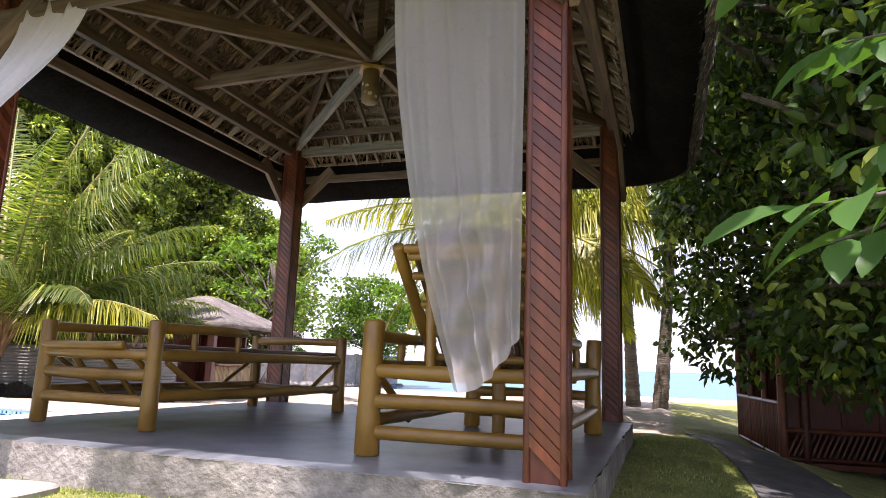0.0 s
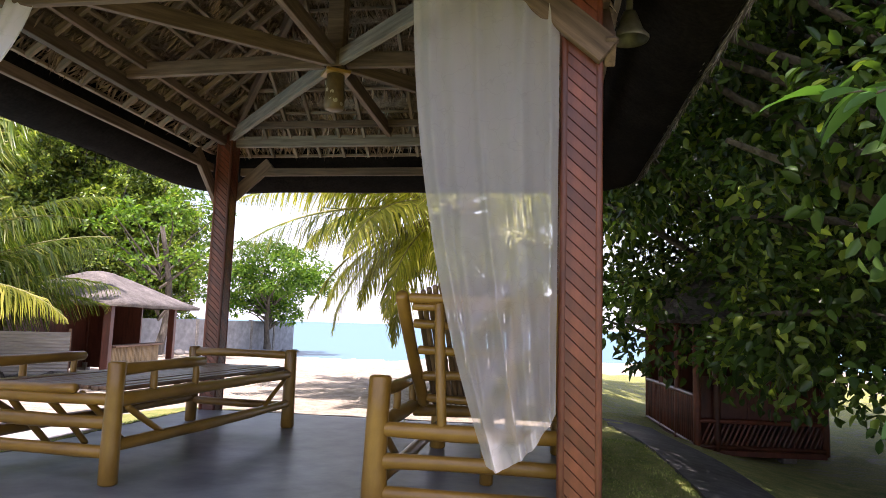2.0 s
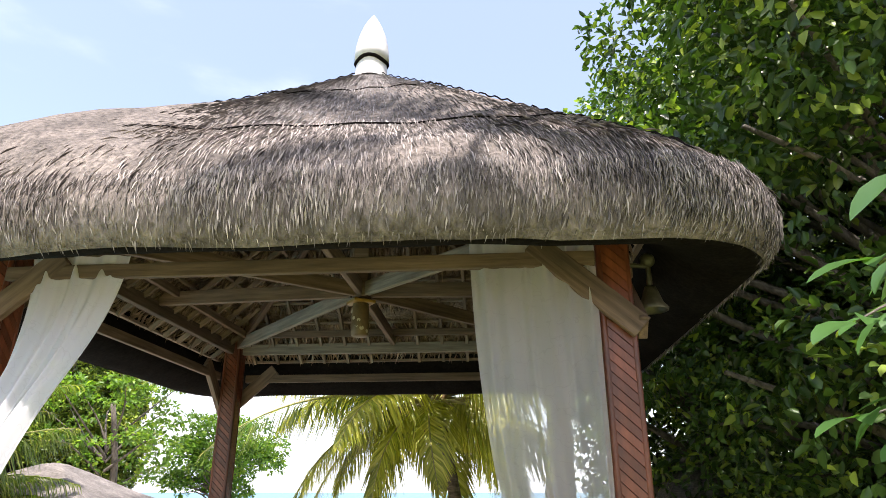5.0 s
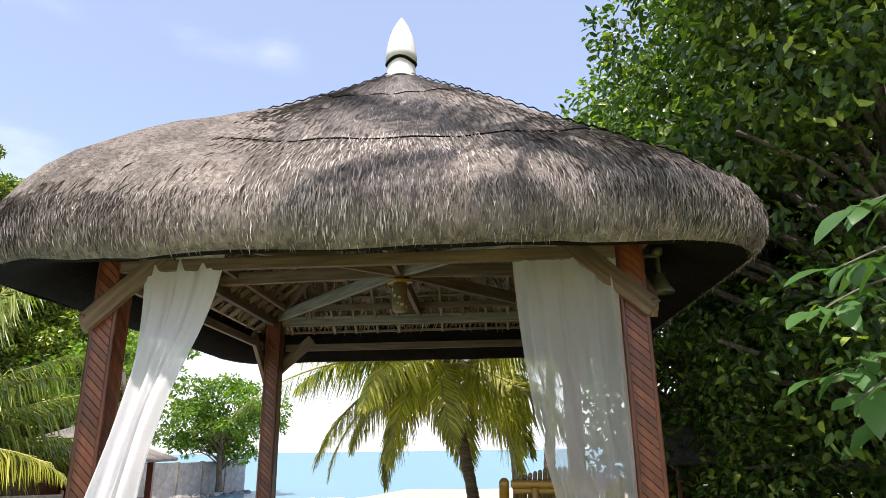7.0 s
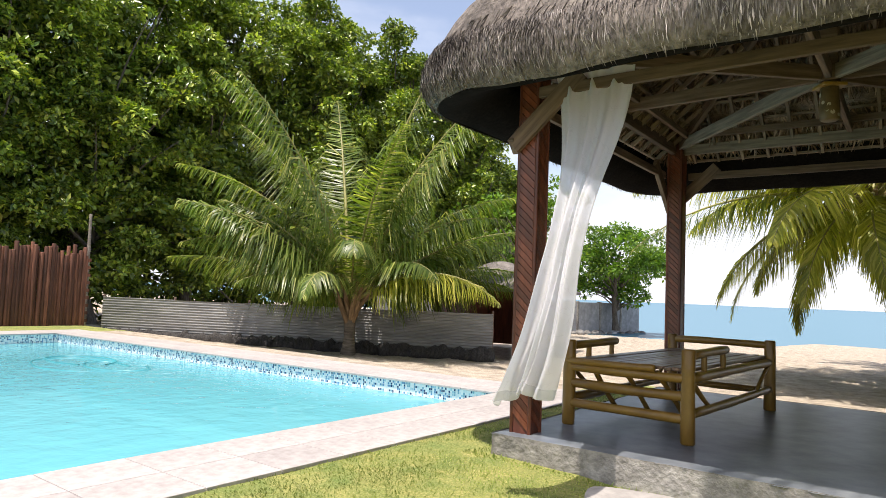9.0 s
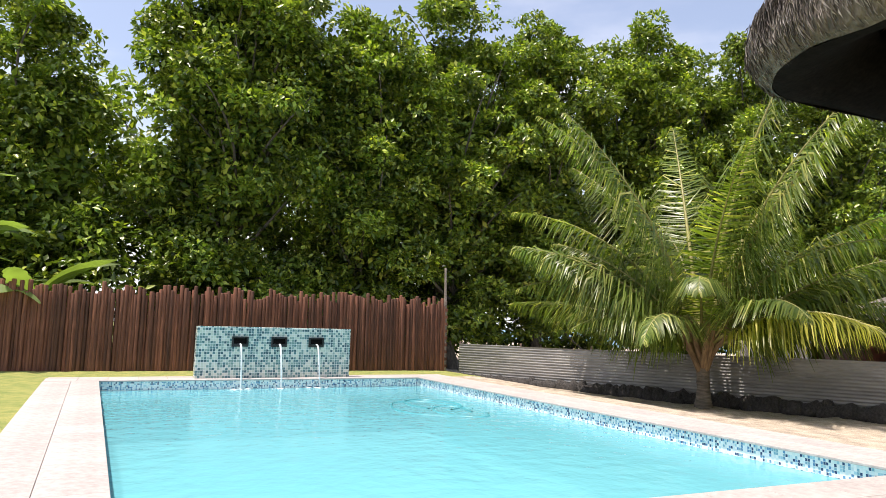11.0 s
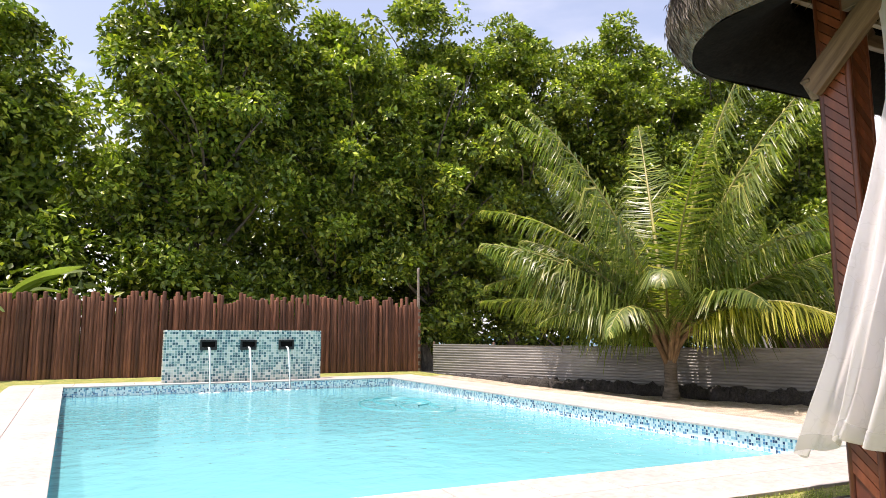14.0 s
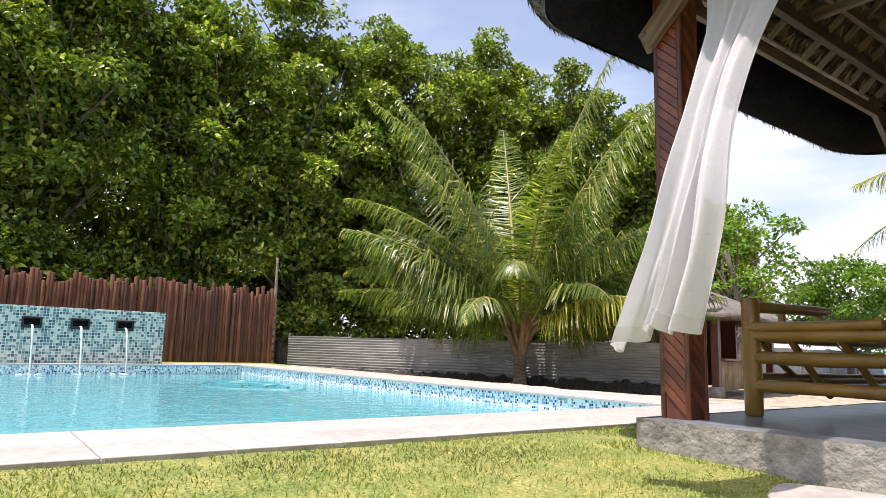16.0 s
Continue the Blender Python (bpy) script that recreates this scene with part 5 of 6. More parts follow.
coconut_palm("young coconut palm with arching fronds beside the pool", 21, (-9.55, 7.6, -0.25), (-9.55, 7.6, 1.0), PALM_BY_POOL, 0.17, 0.45, "", 1.05, 17)
M_COCONUT = surface("coconut_husk", (0.10, 0.09, 0.025), (0.26, 0.17, 0.06), 4, rough=0.5, bump=0.2, per_piece=0.35)
beach_palm = coconut_palm("coconut palm with drooping yellow fronds on the beach", 22, (2.75, 10.4, -0.35), (1.95, 10.6, 3.75), [(a, r, d * 0.78, l) for a, r, d, l in frond_whorl(rng_f, 44, 4.7, -0.50, 1.25)], 0.15, 0.9)
coconut_bunch(beach_palm, (1.95, 10.6, 3.75), 6)
coconut_palm("tall coconut palm behind the shade tree", 23, (4.45, 14.6, -0.35), (4.9, 14.8, 7.8), frond_whorl(rng_f, 16, 3.8, -0.4, 1.2), 0.16, 0.3)
coconut_palm("tall coconut palm behind the shade tree", 24, (3.8, 15.6, -0.35), (3.2, 15.9, 7.2), frond_whorl(rng_f, 16, 3.8, -0.4, 1.2), 0.16, 0.3)
coconut_palm("tall coconut palm leaning over the lawn", 27, (6.9, -2.2, -0.3), (3.3, -2.3, 10.4), frond_whorl(rng_f, 7, 2.8, -0.5, 0.9), 0.15, 0.3)
coconut_palm("tall coconut palm far behind the wood", 25, (-32, -21, -0.2), (-32, -21, 12.5), frond_whorl(rng_f, 16, 4.6, -0.4, 1.2), 0.18, 0.3)
coconut_palm("tall coconut palm far behind the wood", 26, (-33, -15, -0.2), (-33, -15, 13.0), frond_whorl(rng_f, 16, 4.6, -0.4, 1.2), 0.18, 0.3)

# ---------------------------------------------------------------- fence, tin wall, fountain
def build_fence():
    fence = thing("log_fence", "tall fence of close-set red-brown logs with uneven tops", "fence", kind="structure")
    rnd = random.Random(9)
    meshes = []
    for k in range(8):
        bm = pole_bm(1.0, 0.062, 0.056, 7, 1, 0.004, rng=rnd)
        me = bpy.data.meshes.new("log")
        bm.to_mesh(me)
        bm.free()
        me.materials.append(M_LOG)
        me.polygons.foreach_set("use_smooth", [True] * len(me.polygons))
        meshes.append(me)
    a, b = Vector((-17.3, -14.5)), Vector((-17.0, 4.25))
    count = 215
    for k in range(count):
        p = a.lerp(b, k / (count - 1))
        ob = new("log", meshes[rnd.randrange(8)])
        ob.parent = fence
        h = 2.28 + rnd.uniform(-0.14, 0.2)
        ob.location, ob.scale = (p.x + rnd.uniform(-0.03, 0.03), p.y + rnd.uniform(-0.015, 0.015), 0.02), (1, rnd.uniform(0.85, 1.15), h)
        ob.rotation_euler = (rnd.uniform(-0.015, 0.015), 0, rnd.uniform(0, 6.28))
    for z in (0.5, 1.7):
        pole("rail", (a.x - 0.1, a.y, z), (b.x - 0.1, b.y, z), 0.05, 0.05, M_LOG, fence, "back rail", 7)
    pole("gate_post", (-17.3, 4.45, 0.0), (-17.4, 4.45, 3.45), 0.055, 0.045, M_BEAM_PALE, fence, "tall pale pole at the fence end", 8)
    for k in range(9):
        beam("wattle", (-17.05, 3.8, 0.3 + 0.22 * k), (-17.05, 4.4, 0.3 + 0.22 * k), 0.03, 0.09, M_LOG, fence)


def build_tin():
    a, b = Vector((-17.2, 4.9)), Vector((-6.6, 10.0))
    e = (b - a).normalized()
    n = Vector((e.y, -e.x))
    wall = thing("tin_wall", "low wall of corrugated galvanised sheets on stones coloured dark as shade", "wall", kind="structure")
    L = (b - a).length
    sheets = 5
    for s in range(sheets):
        bm = bmesh.new()
        z0, z1, k = -0.10, 1.0 - 0.012 * (s % 2), 66
        prev = None
        for i in range(k + 1):
            z = z0 + (z1 - z0) * i / k
            off = 0.012 * math.sin(i / k * (z1 - z0) / 0.076 * 6.2832) + 0.006 * (s % 2)
            row = []
            for j in range(7):
                q = a + e * (L * (s + (j / 6) * 1.01) / sheets) + n * (off + 0.01 * noise.noise(Vector((s * 3 + j, z * 2, 0))))
                row.append(bm.verts.new((q.x, q.y, z)))
            if prev:
                for j in range(6):
                    bm.faces.new((prev[j], prev[j + 1], row[j + 1], row[j]))
            prev = row
        part("sheet", bm, M_TIN, wall, smooth=True)
    rnd = random.Random(12)
    # stones coloured near black stand in for the shaded soil along the foot
    for k in range(104):
        f = (k + 0.5) / 104
        q = a + e * (L * f) + n * rnd.uniform(0.0, 0.12)
        bm = bmesh.new()
        bmesh.ops.create_icosphere(bm, subdivisions=2, radius=1)
        for v in bm.verts:
            v.co *= 1 + 0.22 * noise.noise(v.co * 1.7 + Vector((k, 0, 0)))
        st = part("stone", bm, M_SHADE_STONE, wall, smooth=True)
        st.location, st.scale, st.rotation_euler = (q.x, q.y, -0.12), (rnd.uniform(0.13, 0.24), 0.16, rnd.uniform(0.14, 0.26)), (0, 0, rnd.uniform(0, 3))
    for k in range(6):
        q = a + e * (L * k / 5) - n * 0.06
        pole("stake", (q.x, q.y, -0.1), (q.x, q.y, 1.08), 0.04, 0.035, M_BEAM, wall, sides=8)


def build_fountain():
    f = thing("fountain_wall", "sea-green mosaic wall with three pouring spouts", "fountain", kind="structure")
    a, b = Vector((-14.14, -3.26)), Vector((-14.36, 0.48))
    e = (b - a).normalized()
    n = Vector((e.y, -e.x))
    L = (b - a).length
    bm = bmesh.new()
    uv = bm.loops.layers.uv.new("UVMap")
    block(bm, 0, 0.0, 0, L, 0.30, 1.40, 0.012)
    for fc in bm.faces:
        for lp in fc.loops:
            c = lp.vert.co
            lp[uv].uv = (c.x + (c.y if abs(fc.normal.x) > 0.5 else 0) + 40, c.z + (c.y if abs(fc.normal.z) > 0.5 else 0))
    wall = part("mosaic_wall", bm, M_FOUNTAIN, f, "glazed sea-green mosaic")
    wall.matrix_basis = Matrix(((e.x, -n.x, 0, a.x), (e.y, -n.y, 0, a.y), (0, 0, 1, 0), (0, 0, 0, 1)))
    for k in range(3):
        s = 0.98 + k * 0.93
        q = a + e * s + n * 0.0
        bm = bmesh.new()
        for x0, x1, z0, z1 in ((-0.19, -0.15, -0.12, 0.12), (0.15, 0.19, -0.12, 0.12), (-0.15, 0.15, 0.08, 0.12), (-0.15, 0.15, -0.12, -0.05)):
            block(bm, x0, -0.012, z0, x1, 0.05, z1)
        sp = part("spout", bm, M_STEEL, f, "dark steel spout box")
        sp.matrix_basis = Matrix(((e.x, n.x, 0, q.x), (e.y, n.y, 0, q.y), (0, 0, 1, 1.05), (0, 0, 0, 1)))
        # solid black plate gives the spout mouth its inner shade
        bm = bmesh.new()
        block(bm, -0.15, 0.0, -0.05, 0.15, 0.006, 0.08)
        pl = part("spout_dark_plate", bm, M_NET, sp, "black plate standing in for the shaded opening")
        # falling stream
        bm = bmesh.new()
        prev = None
        for i in range(15):
            t = i / 14
            out, z = 0.05 + 0.42 * t ** 0.6, 1.0 - 0.99 * t ** 1.7
            w = (0.06 - 0.025 * t) * (1 + 0.12 * math.sin(i * 2.3 + k))
            c = a + e * s + n * out
            row = [bm.verts.new((c.x + e.x * x * w + n.x * y * 0.012, c.y + e.y * x * w + n.y * y * 0.012, z + 0.01 * y)) for x, y in ((-0.5, 0), (0, 1), (0.5, 0), (0, -1))]
            if prev:
                for j in range(4):
                    bm.faces.new((prev[j], prev[(j + 1) % 4], row[(j + 1) % 4], row[j]))
            prev = row
        st = part("water_stream", bm, M_FOAM, sp, "white falling water stream", smooth=True)
        st.matrix_parent_inverse = Matrix.Identity(4)
        st.matrix_basis = sp.matrix_basis.inverted()
        # splash foam
        bm = bmesh.new()
        c = a + e * s + n * 0.47
        rnd = random.Random(k)
        for i in range(16):
            r = 0.02 + 0.035 * rnd.random()
            bmesh.ops.create_icosphere(bm, subdivisions=1, radius=r, matrix=Matrix.Translation((c.x + rnd.gauss(0, 0.10), c.y + rnd.gauss(0, 0.16), WATER_Z + 0.004)) @ Matrix.Diagonal((1, 1, 0.35, 1)))
        fo = part("splash", bm, M_FOAM, sp, "white splash foam", smooth=True)
        fo.matrix_basis = sp.matrix_basis.inverted()


M_FOAM = surface("white_water", (0.62, 0.72, 0.74), (0.88, 0.92, 0.93), 12, rough=0.2, bump=0.3)
build_fence()
build_tin()
build_fountain()

# coping tiles, laid piece by piece round the pool
def build_coping():
    inner, outer = ring_points(-0.045), ring_points(1.0)
    cache = {}
    for i in range(4):
        a, b = inner[i], inner[(i + 1) % 4]
        e = (b - a).normalized()
        n = Vector((e.y, -e.x))
        L = (b - a).length + 1.045
        cnt = round(L / 0.6)
        tl = L / cnt
        for r in range(2):
            for k in range(cnt):
                key = round(tl, 3)
                if key not in cache:
                    bm = bmesh.new()
                    block(bm, 0.003, 0.003, -0.03, tl - 0.003, 0.5195, 0.0, 0.004)
                    me = bpy.data.meshes.new("tile")
                    bm.to_mesh(me)
                    bm.free()
                    me.materials.append(M_COPING)
                    cache[key] = me
                p = a + e * (k * tl) + n * (r * 0.5225)
                ob = new("tile", cache[key])
                ob.parent = pool_thing
                ob.matrix_basis = Matrix(((e.x, n.x, 0, p.x), (e.y, n.y, 0, p.y), (0, 0, 1, COPING_Z + (0.0012 if i % 2 else 0)), (0, 0, 0, 1)))


build_coping()

# ---------------------------------------------------------------- huts and walls
def build_beach_hut():
    hut = thing("beach_hut", "small open hut with grey nipa roof and bamboo counter", "hut", pose(-7.95, 12.7, -0.12, 0, 0, 10))
    X, Y = 1.25, 1.95
    for x, y in ((-X, -Y), (X, -Y), (X, Y), (-X, Y)):
        bm = bmesh.new()
        block(bm, x - 0.09, y - 0.09, 0, x + 0.09, y + 0.09, 1.85, 0.01)
        part("post", bm, M_RED_DARK, hut, "square red-brown post")
        bm = bmesh.new()
        block(bm, x - 0.14, y - 0.14, -0.1, x + 0.14, y + 0.14, 0.14, 0.01)
        part("footing", bm, M_ROUGH_CONCRETE, hut, "concrete footing")
    for a, b in (((-X, -Y), (X, -Y)), ((X, -Y), (X, Y)), ((X, Y), (-X, Y)), ((-X, Y), (-X, -Y))):
        beam("eave_beam", (*a, 1.84), (*b, 1.84), 0.07, 0.12, M_BEAM, hut)
    # hipped roof with a ragged lower edge
    bm = bmesh.new()
    prev = None
    k = 80
    for f, z in ((1.0, 1.74), (1.01, 1.82), (0.8, 2.0), (0.55, 2.24), (0.3, 2.5), (0.12, 2.66), (0.02, 2.7)):
        ring = []
        for i in range(k):
            a = 6.2832 * i / k
            c, s = math.cos(a), math.sin(a)
            q = 1 / max(abs(c), abs(s))
            rag = 0.03 * noise.noise(Vector((c * 9, s * 9, f * 5)))
            ring.append(bm.verts.new(((X + 0.55) * f * c * q * (1 + rag), (Y + 0.55) * f * s * q * (1 + rag), z + rag * 0.6)))
        if prev:
            for i in range(k):
                bm.faces.new((prev[i], prev[(i + 1) % k], ring[(i + 1) % k], ring[i]))
        prev = ring
    bm.faces.new(prev)
    part("roof", bm, M_HUT_ROOF, hut, "grey weathered nipa roof", smooth=True)
    # bamboo counters
    for (x0, y0, x1, y1) in ((X, -Y + 0.15, X, Y - 0.9), (-X + 0.3, -Y, X - 0.9, -Y)):
        n = int(math.hypot(x1 - x0, y1 - y0) / 0.075)
        for i in range(n):
            f = (i + 0.5) / n
            ob = pole("counter_cane", (x0 + (x1 - x0) * f, y0 + (y1 - y0) * f, 0.05), (x0 + (x1 - x0) * f, y0 + (y1 - y0) * f, 0.74), 0.034, 0.034, M_CANE, hut, sides=7)
        beam("counter_top", (x0, y0, 0.78), (x1, y1, 0.78), 0.32, 0.05, M_BEAM, hut, "plank counter top")
    bm = bmesh.new()
    block(bm, -X, Y - 0.04, 0.0, X - 0.9, Y + 0.04, 1.8)
    block(bm, -X - 0.04, -Y, 0.0, -X + 0.04, Y - 0.05, 1.8)
    part("back_wall", bm, M_RED_DARK, hut, "dark brown board wall")


M_CANE = surface("tan_cane", (0.24, 0.17, 0.085), (0.42, 0.31, 0.16), 8, (3, 3, 0.5), 0.5, 0.3, per_piece=0.25)
build_beach_hut()


def build_block_wall():
    wall = thing("block_wall", "long grey plastered block wall with rubble foot", "wall", kind="structure")
    a, b = Vector((-18.6, 19.0)), Vector((-15.2, 45.0))
    e = (b - a).normalized()
    L = (b - a).length
    bays = 9
    for i in range(bays):
        p, q = a + e * (L * i / bays), a + e * (L * (i + 1) / bays - 0.03)
        beam("wall_bay", (p.x, p.y, 0.25), (q.x, q.y, 0.25), 0.15, 2.1 + 0.03 * (i % 3), M_WALL, wall, bevel=0.01)
        bm = bmesh.new()
        block(bm, p.x - 0.13, p.y - 0.13, -0.9, p.x + 0.13, p.y + 0.13, 1.36, 0.01)
        part("pier", bm, M_ROUGH_CONCRETE, wall, "concrete pier")
    rnd = random.Random(31)
    n = Vector((e.y, -e.x))
    for k in range(60):
        q = a + e * (L * rnd.random()) + n * rnd.uniform(0.2, 0.7)
        bm = bmesh.new()
        bmesh.ops.create_icosphere(bm, subdivisions=2, radius=rnd.uniform(0.16, 0.34))
        for v in bm.verts:
            v.co *= 1 + 0.3 * noise.noise(v.co * 3 + Vector((k, 0, 0)))
        s = part("boulder", bm, M_RUBBLE, wall, smooth=True)
        s.location, s.scale = (q.x, q.y, float(ground_height(q.x, q.y)) + 0.08), (1, 1, 0.75)


M_RUBBLE = surface("grey_rubble", (0.10, 0.095, 0.09), (0.27, 0.26, 0.245), 4, rough=0.95, bump=0.9, dist=0.04, per_piece=0.3)
build_block_wall()


def build_cabin():
    """The red-brown raised cottage at the path, slatted balustrade and lean roof."""
    h = thing("raised_cottage", "low red-brown wooden cottage with slatted balustrade on short piers", "cottage", pose(6.15, 7.0, 0.0, 0, 0, 4))
    W, D = 1.8, 3.2
    for x, y in ((0.12, 0.1), (W - 0.5, 0.1), (W - 0.05, D), (0.1, D), (0.1, 1.6)):
        bm = bmesh.new()
        block(bm, x - 0.10, y - 0.10, -0.75, x + 0.10, y + 0.10, -0.3, 0.01)
        part("pier", bm, M_ROUGH_CONCRETE, h, "square concrete pier")
    bm = bmesh.new()
    block(bm, -0.05, -0.05, -0.34, W, D, -0.26, 0.01)
    part("floor_frame", bm, M_RED_DARK, h)
    for x, y in ((0, 0), (W, 0), (W, D), (0, D), (0, 1.05), (0, 2.1), (0.28, 0)):
        pole("post", (x, y, -0.3), (x, y, 1.7), 0.06, 0.055, M_RED_WOOD, h, "round red-brown post", 10)
    for z in (-0.22, 0.15):
        pole("rail", (0, -0.02, z), (W, -0.02, z), 0.035, 0.035, M_RED_WOOD, h)
        pole("rail", (-0.02, 0, z + 0.35 * (z > 0)), (-0.02, D, z + 0.35 * (z > 0)), 0.035, 0.035, M_RED_WOOD, h)
    for k in range(24):
        x = 0.02 + k * 0.073
        pole("slat", (x, -0.02, -0.22), (min(W, x + 0.17), -0.02, 0.14), 0.018, 0.018, M_RED_WOOD, h, sides=6)
    for k in range(30):
        y = 0.06 + k * 0.105
        pole("slat", (-0.02, y, -0.22), (-0.02, y + 0.03, 0.48), 0.022, 0.022, M_RED_WOOD, h, sides=6)
    bm = bmesh.new()
    block(bm, 0.02, 0.06, 0.16, W - 0.03, 0.10, 0.78)
    block(bm, W - 0.04, 0.12, -0.26, W, D, 1.6)
    block(bm, 0, D - 0.04, -0.26, W, D, 1.6)
    part("board_wall", bm, M_RED_DARK, h, "dark red board wall")
    for x in (0.3, 0.75, 1.2, 1.65):
        beam("wall_batten", (x, 0.045, 0.17), (x, 0.045, 0.78), 0.04, 0.03, M_RED_DARK, h, bevel=0.003)
    bm = bmesh.new()
    prev = None
    for f, z in ((1.0, 1.55), (1.0, 1.64), (0.6, 2.15), (0.1, 2.75)):
        ring = [bm.verts.new((W / 2 + (W / 2 + 0.5) * f * sx + 0.02 * noise.noise(Vector((sx * 3, sy * 5, f))), D / 2 + (D / 2 + 0.5) * f * sy, z + 0.03 * noise.noise(Vector((sx * 7, sy * 7, f * 3)))))
                for sx, sy in [(-1 + 0.2 * i, -1) for i in range(10)] + [(1, -1 + 0.2 * i) for i in range(10)] + [(1 - 0.2 * i, 1) for i in range(10)] + [(-1, 1 - 0.2 * i) for i in range(10)]]
        if prev:
            for i in range(40):
                bm.faces.new((prev[i], prev[(i + 1) % 40], ring[(i + 1) % 40], ring[i]))
        prev = ring
    bm.faces.new(prev)
    part("roof", bm, M_HUT_ROOF, h, "grey nipa roof")


build_cabin()


def build_rock_wall():
    w = thing("rubble_wall", "low rough rubble wall in deep shade", "wall", kind="structure")
    rnd = random.Random(77)
    for k in range(46):
        f = rnd.random()
        x, y = 8.0 + 0.9 * f + rnd.uniform(-0.15, 0.15), 3.4 + 2.8 * f
        bm = bmesh.new()
        bmesh.ops.create_icosphere(bm, subdivisions=2, radius=rnd.uniform(0.13, 0.24))
        for v in bm.verts:
            v.co *= 1 + 0.3 * noise.noise(v.co * 4 + Vector((k, 3, 0)))
        s = part("stone", bm, M_RUBBLE, w, smooth=True)
        s.location = (x, y, -0.30 + 0.42 * (k % 3) / 2)


build_rock_wall()

# ---------------------------------------------------------------- path and paver
def build_path():
    bm = bmesh.new()
    prev = None
    for i in range(40):
        y = -3.5 + i * 0.30
        c = 5.55 + 0.10 * math.sin(y * 0.6) - 0.02 * y
        row = []
        for x in (c - 0.42, c - 0.40, c, c + 0.40, c + 0.42):
            z = float(ground_height(x, y)) + (0.022 if abs(x - c) < 0.41 else -0.06)
            row.append(bm.verts.new((x, y, z)))
        if prev:
            for j in range(4):
                bm.faces.new((prev[j], prev[j + 1], row[j + 1], row[j]))
        prev = row
    bmesh.ops.recalc_face_normals(bm, faces=bm.faces)
    tagged(part("path", bm, M_PATH), "narrow dark grey concrete garden path", "path", kind="structure")


M_PATH = surface("dark_path_concrete", (0.055, 0.055, 0.055), (0.13, 0.13, 0.125), 8, rough=0.9, bump=0.4, stains=0.4)
build_path()


def build_paver():
    bm = bmesh.new()
    n = 22
    for z, g in ((-0.05, 1.0), (0.025, 1.0), (0.035, 0.96)):
        ring = [bm.verts.new((0.33 * g * math.copysign(abs(math.cos(a)) ** 0.5, math.cos(a)) * (1 + 0.06 * math.sin(3 * a)), 0.24 * g * math.copysign(abs(math.sin(a)) ** 0.5, math.sin(a)), z)) for a in [6.2832 * i / n for i in range(n)]]
        if z > -0.05:
            for i in range(n):
                bm.faces.new((prev[i], prev[(i + 1) % n], ring[(i + 1) % n], ring[i]))
        prev = ring
    bm.faces.new(prev)
    ob = part("stepping_slab", bm, M_PAVER)
    ob.matrix_basis = pose(1.16, -0.56, float(ground_height(1.16, -0.56)) + 0.004, 0, 0, 12)
    tagged(ob, "pale worn concrete stepping slab in the lawn", "paver")


M_PAVER = surface("pale_worn_concrete", (0.32, 0.30, 0.275), (0.47, 0.44, 0.41), 9, rough=0.9, bump=0.4, stains=0.25)
build_paver()

# ---------------------------------------------------------------- lawn blades
def build_grass():
    rng = np.random.default_rng(5)
    n = 190000
    x = rng.uniform(-0.95, 5.2, n)
    y = -7.5 + 12.4 * rng.uniform(0, 1, n) ** 1.1
    thin = rng.uniform(-7.5, -4.0, n) < y
    ok = ~((x > -0.25) & (x < 4.35) & (y > -0.24) & (y < 4.2))
    ok &= ~((np.abs(x - 1.16) < 0.30) & (np.abs(y + 0.56) < 0.2))
    patch = np.array([noise.noise(Vector((a * 1.3, b * 1.3, 0))) for a, b in zip(x, y)])
    ok &= thin & (rng.uniform(-0.75, 0.25, n) < patch)
    x, y = x[ok], y[ok]
    n = len(x)
    z = ground_height(x, y) - 0.004
    d = unit(np.stack([rng.normal(scale=0.6, size=n), rng.normal(scale=0.6, size=n), np.ones(n)], 1))
    nn = unit(np.stack([rng.normal(size=n), rng.normal(size=n), np.full(n, 0.4)], 1))
    me = leaf_data("grass", np.stack([x, y, z], 1), d, nn, rng.uniform(0.012, 0.036, n), rng.uniform(0.004, 0.008, n), rng)
    ob = link_data("grass", me, M_GRASS)
    tagged(ob, "short sunlit lawn blades thinning to straw", "grass", kind="stuff")
    # longer tufts against the plinth
    n = 1800
    t = rng.uniform(0, 1, n)
    x, y = np.where(t < 0.6, rng.uniform(-0.4, 4.4, n), rng.uniform(-0.36, -0.24, n)), np.where(t < 0.6, rng.uniform(-0.36, -0.24, n), rng.uniform(-0.3, 4.2, n))
    d = unit(np.stack([rng.normal(scale=0.45, size=n), rng.normal(scale=0.45, size=n) - 0.2, np.ones(n)], 1))
    nn = unit(np.stack([rng.normal(size=n), rng.normal(size=n), np.full(n, 0.4)], 1))
    me = leaf_data("grass_tufts", np.stack([x, y, ground_height(x, y) - 0.01], 1), d, nn, rng.uniform(0.025, 0.06, n), rng.uniform(0.005, 0.009, n), rng)
    tagged(link_data("grass_tufts", me, M_GRASS), "longer grass tufts along the concrete plinth", "grass", kind="stuff")


build_grass()

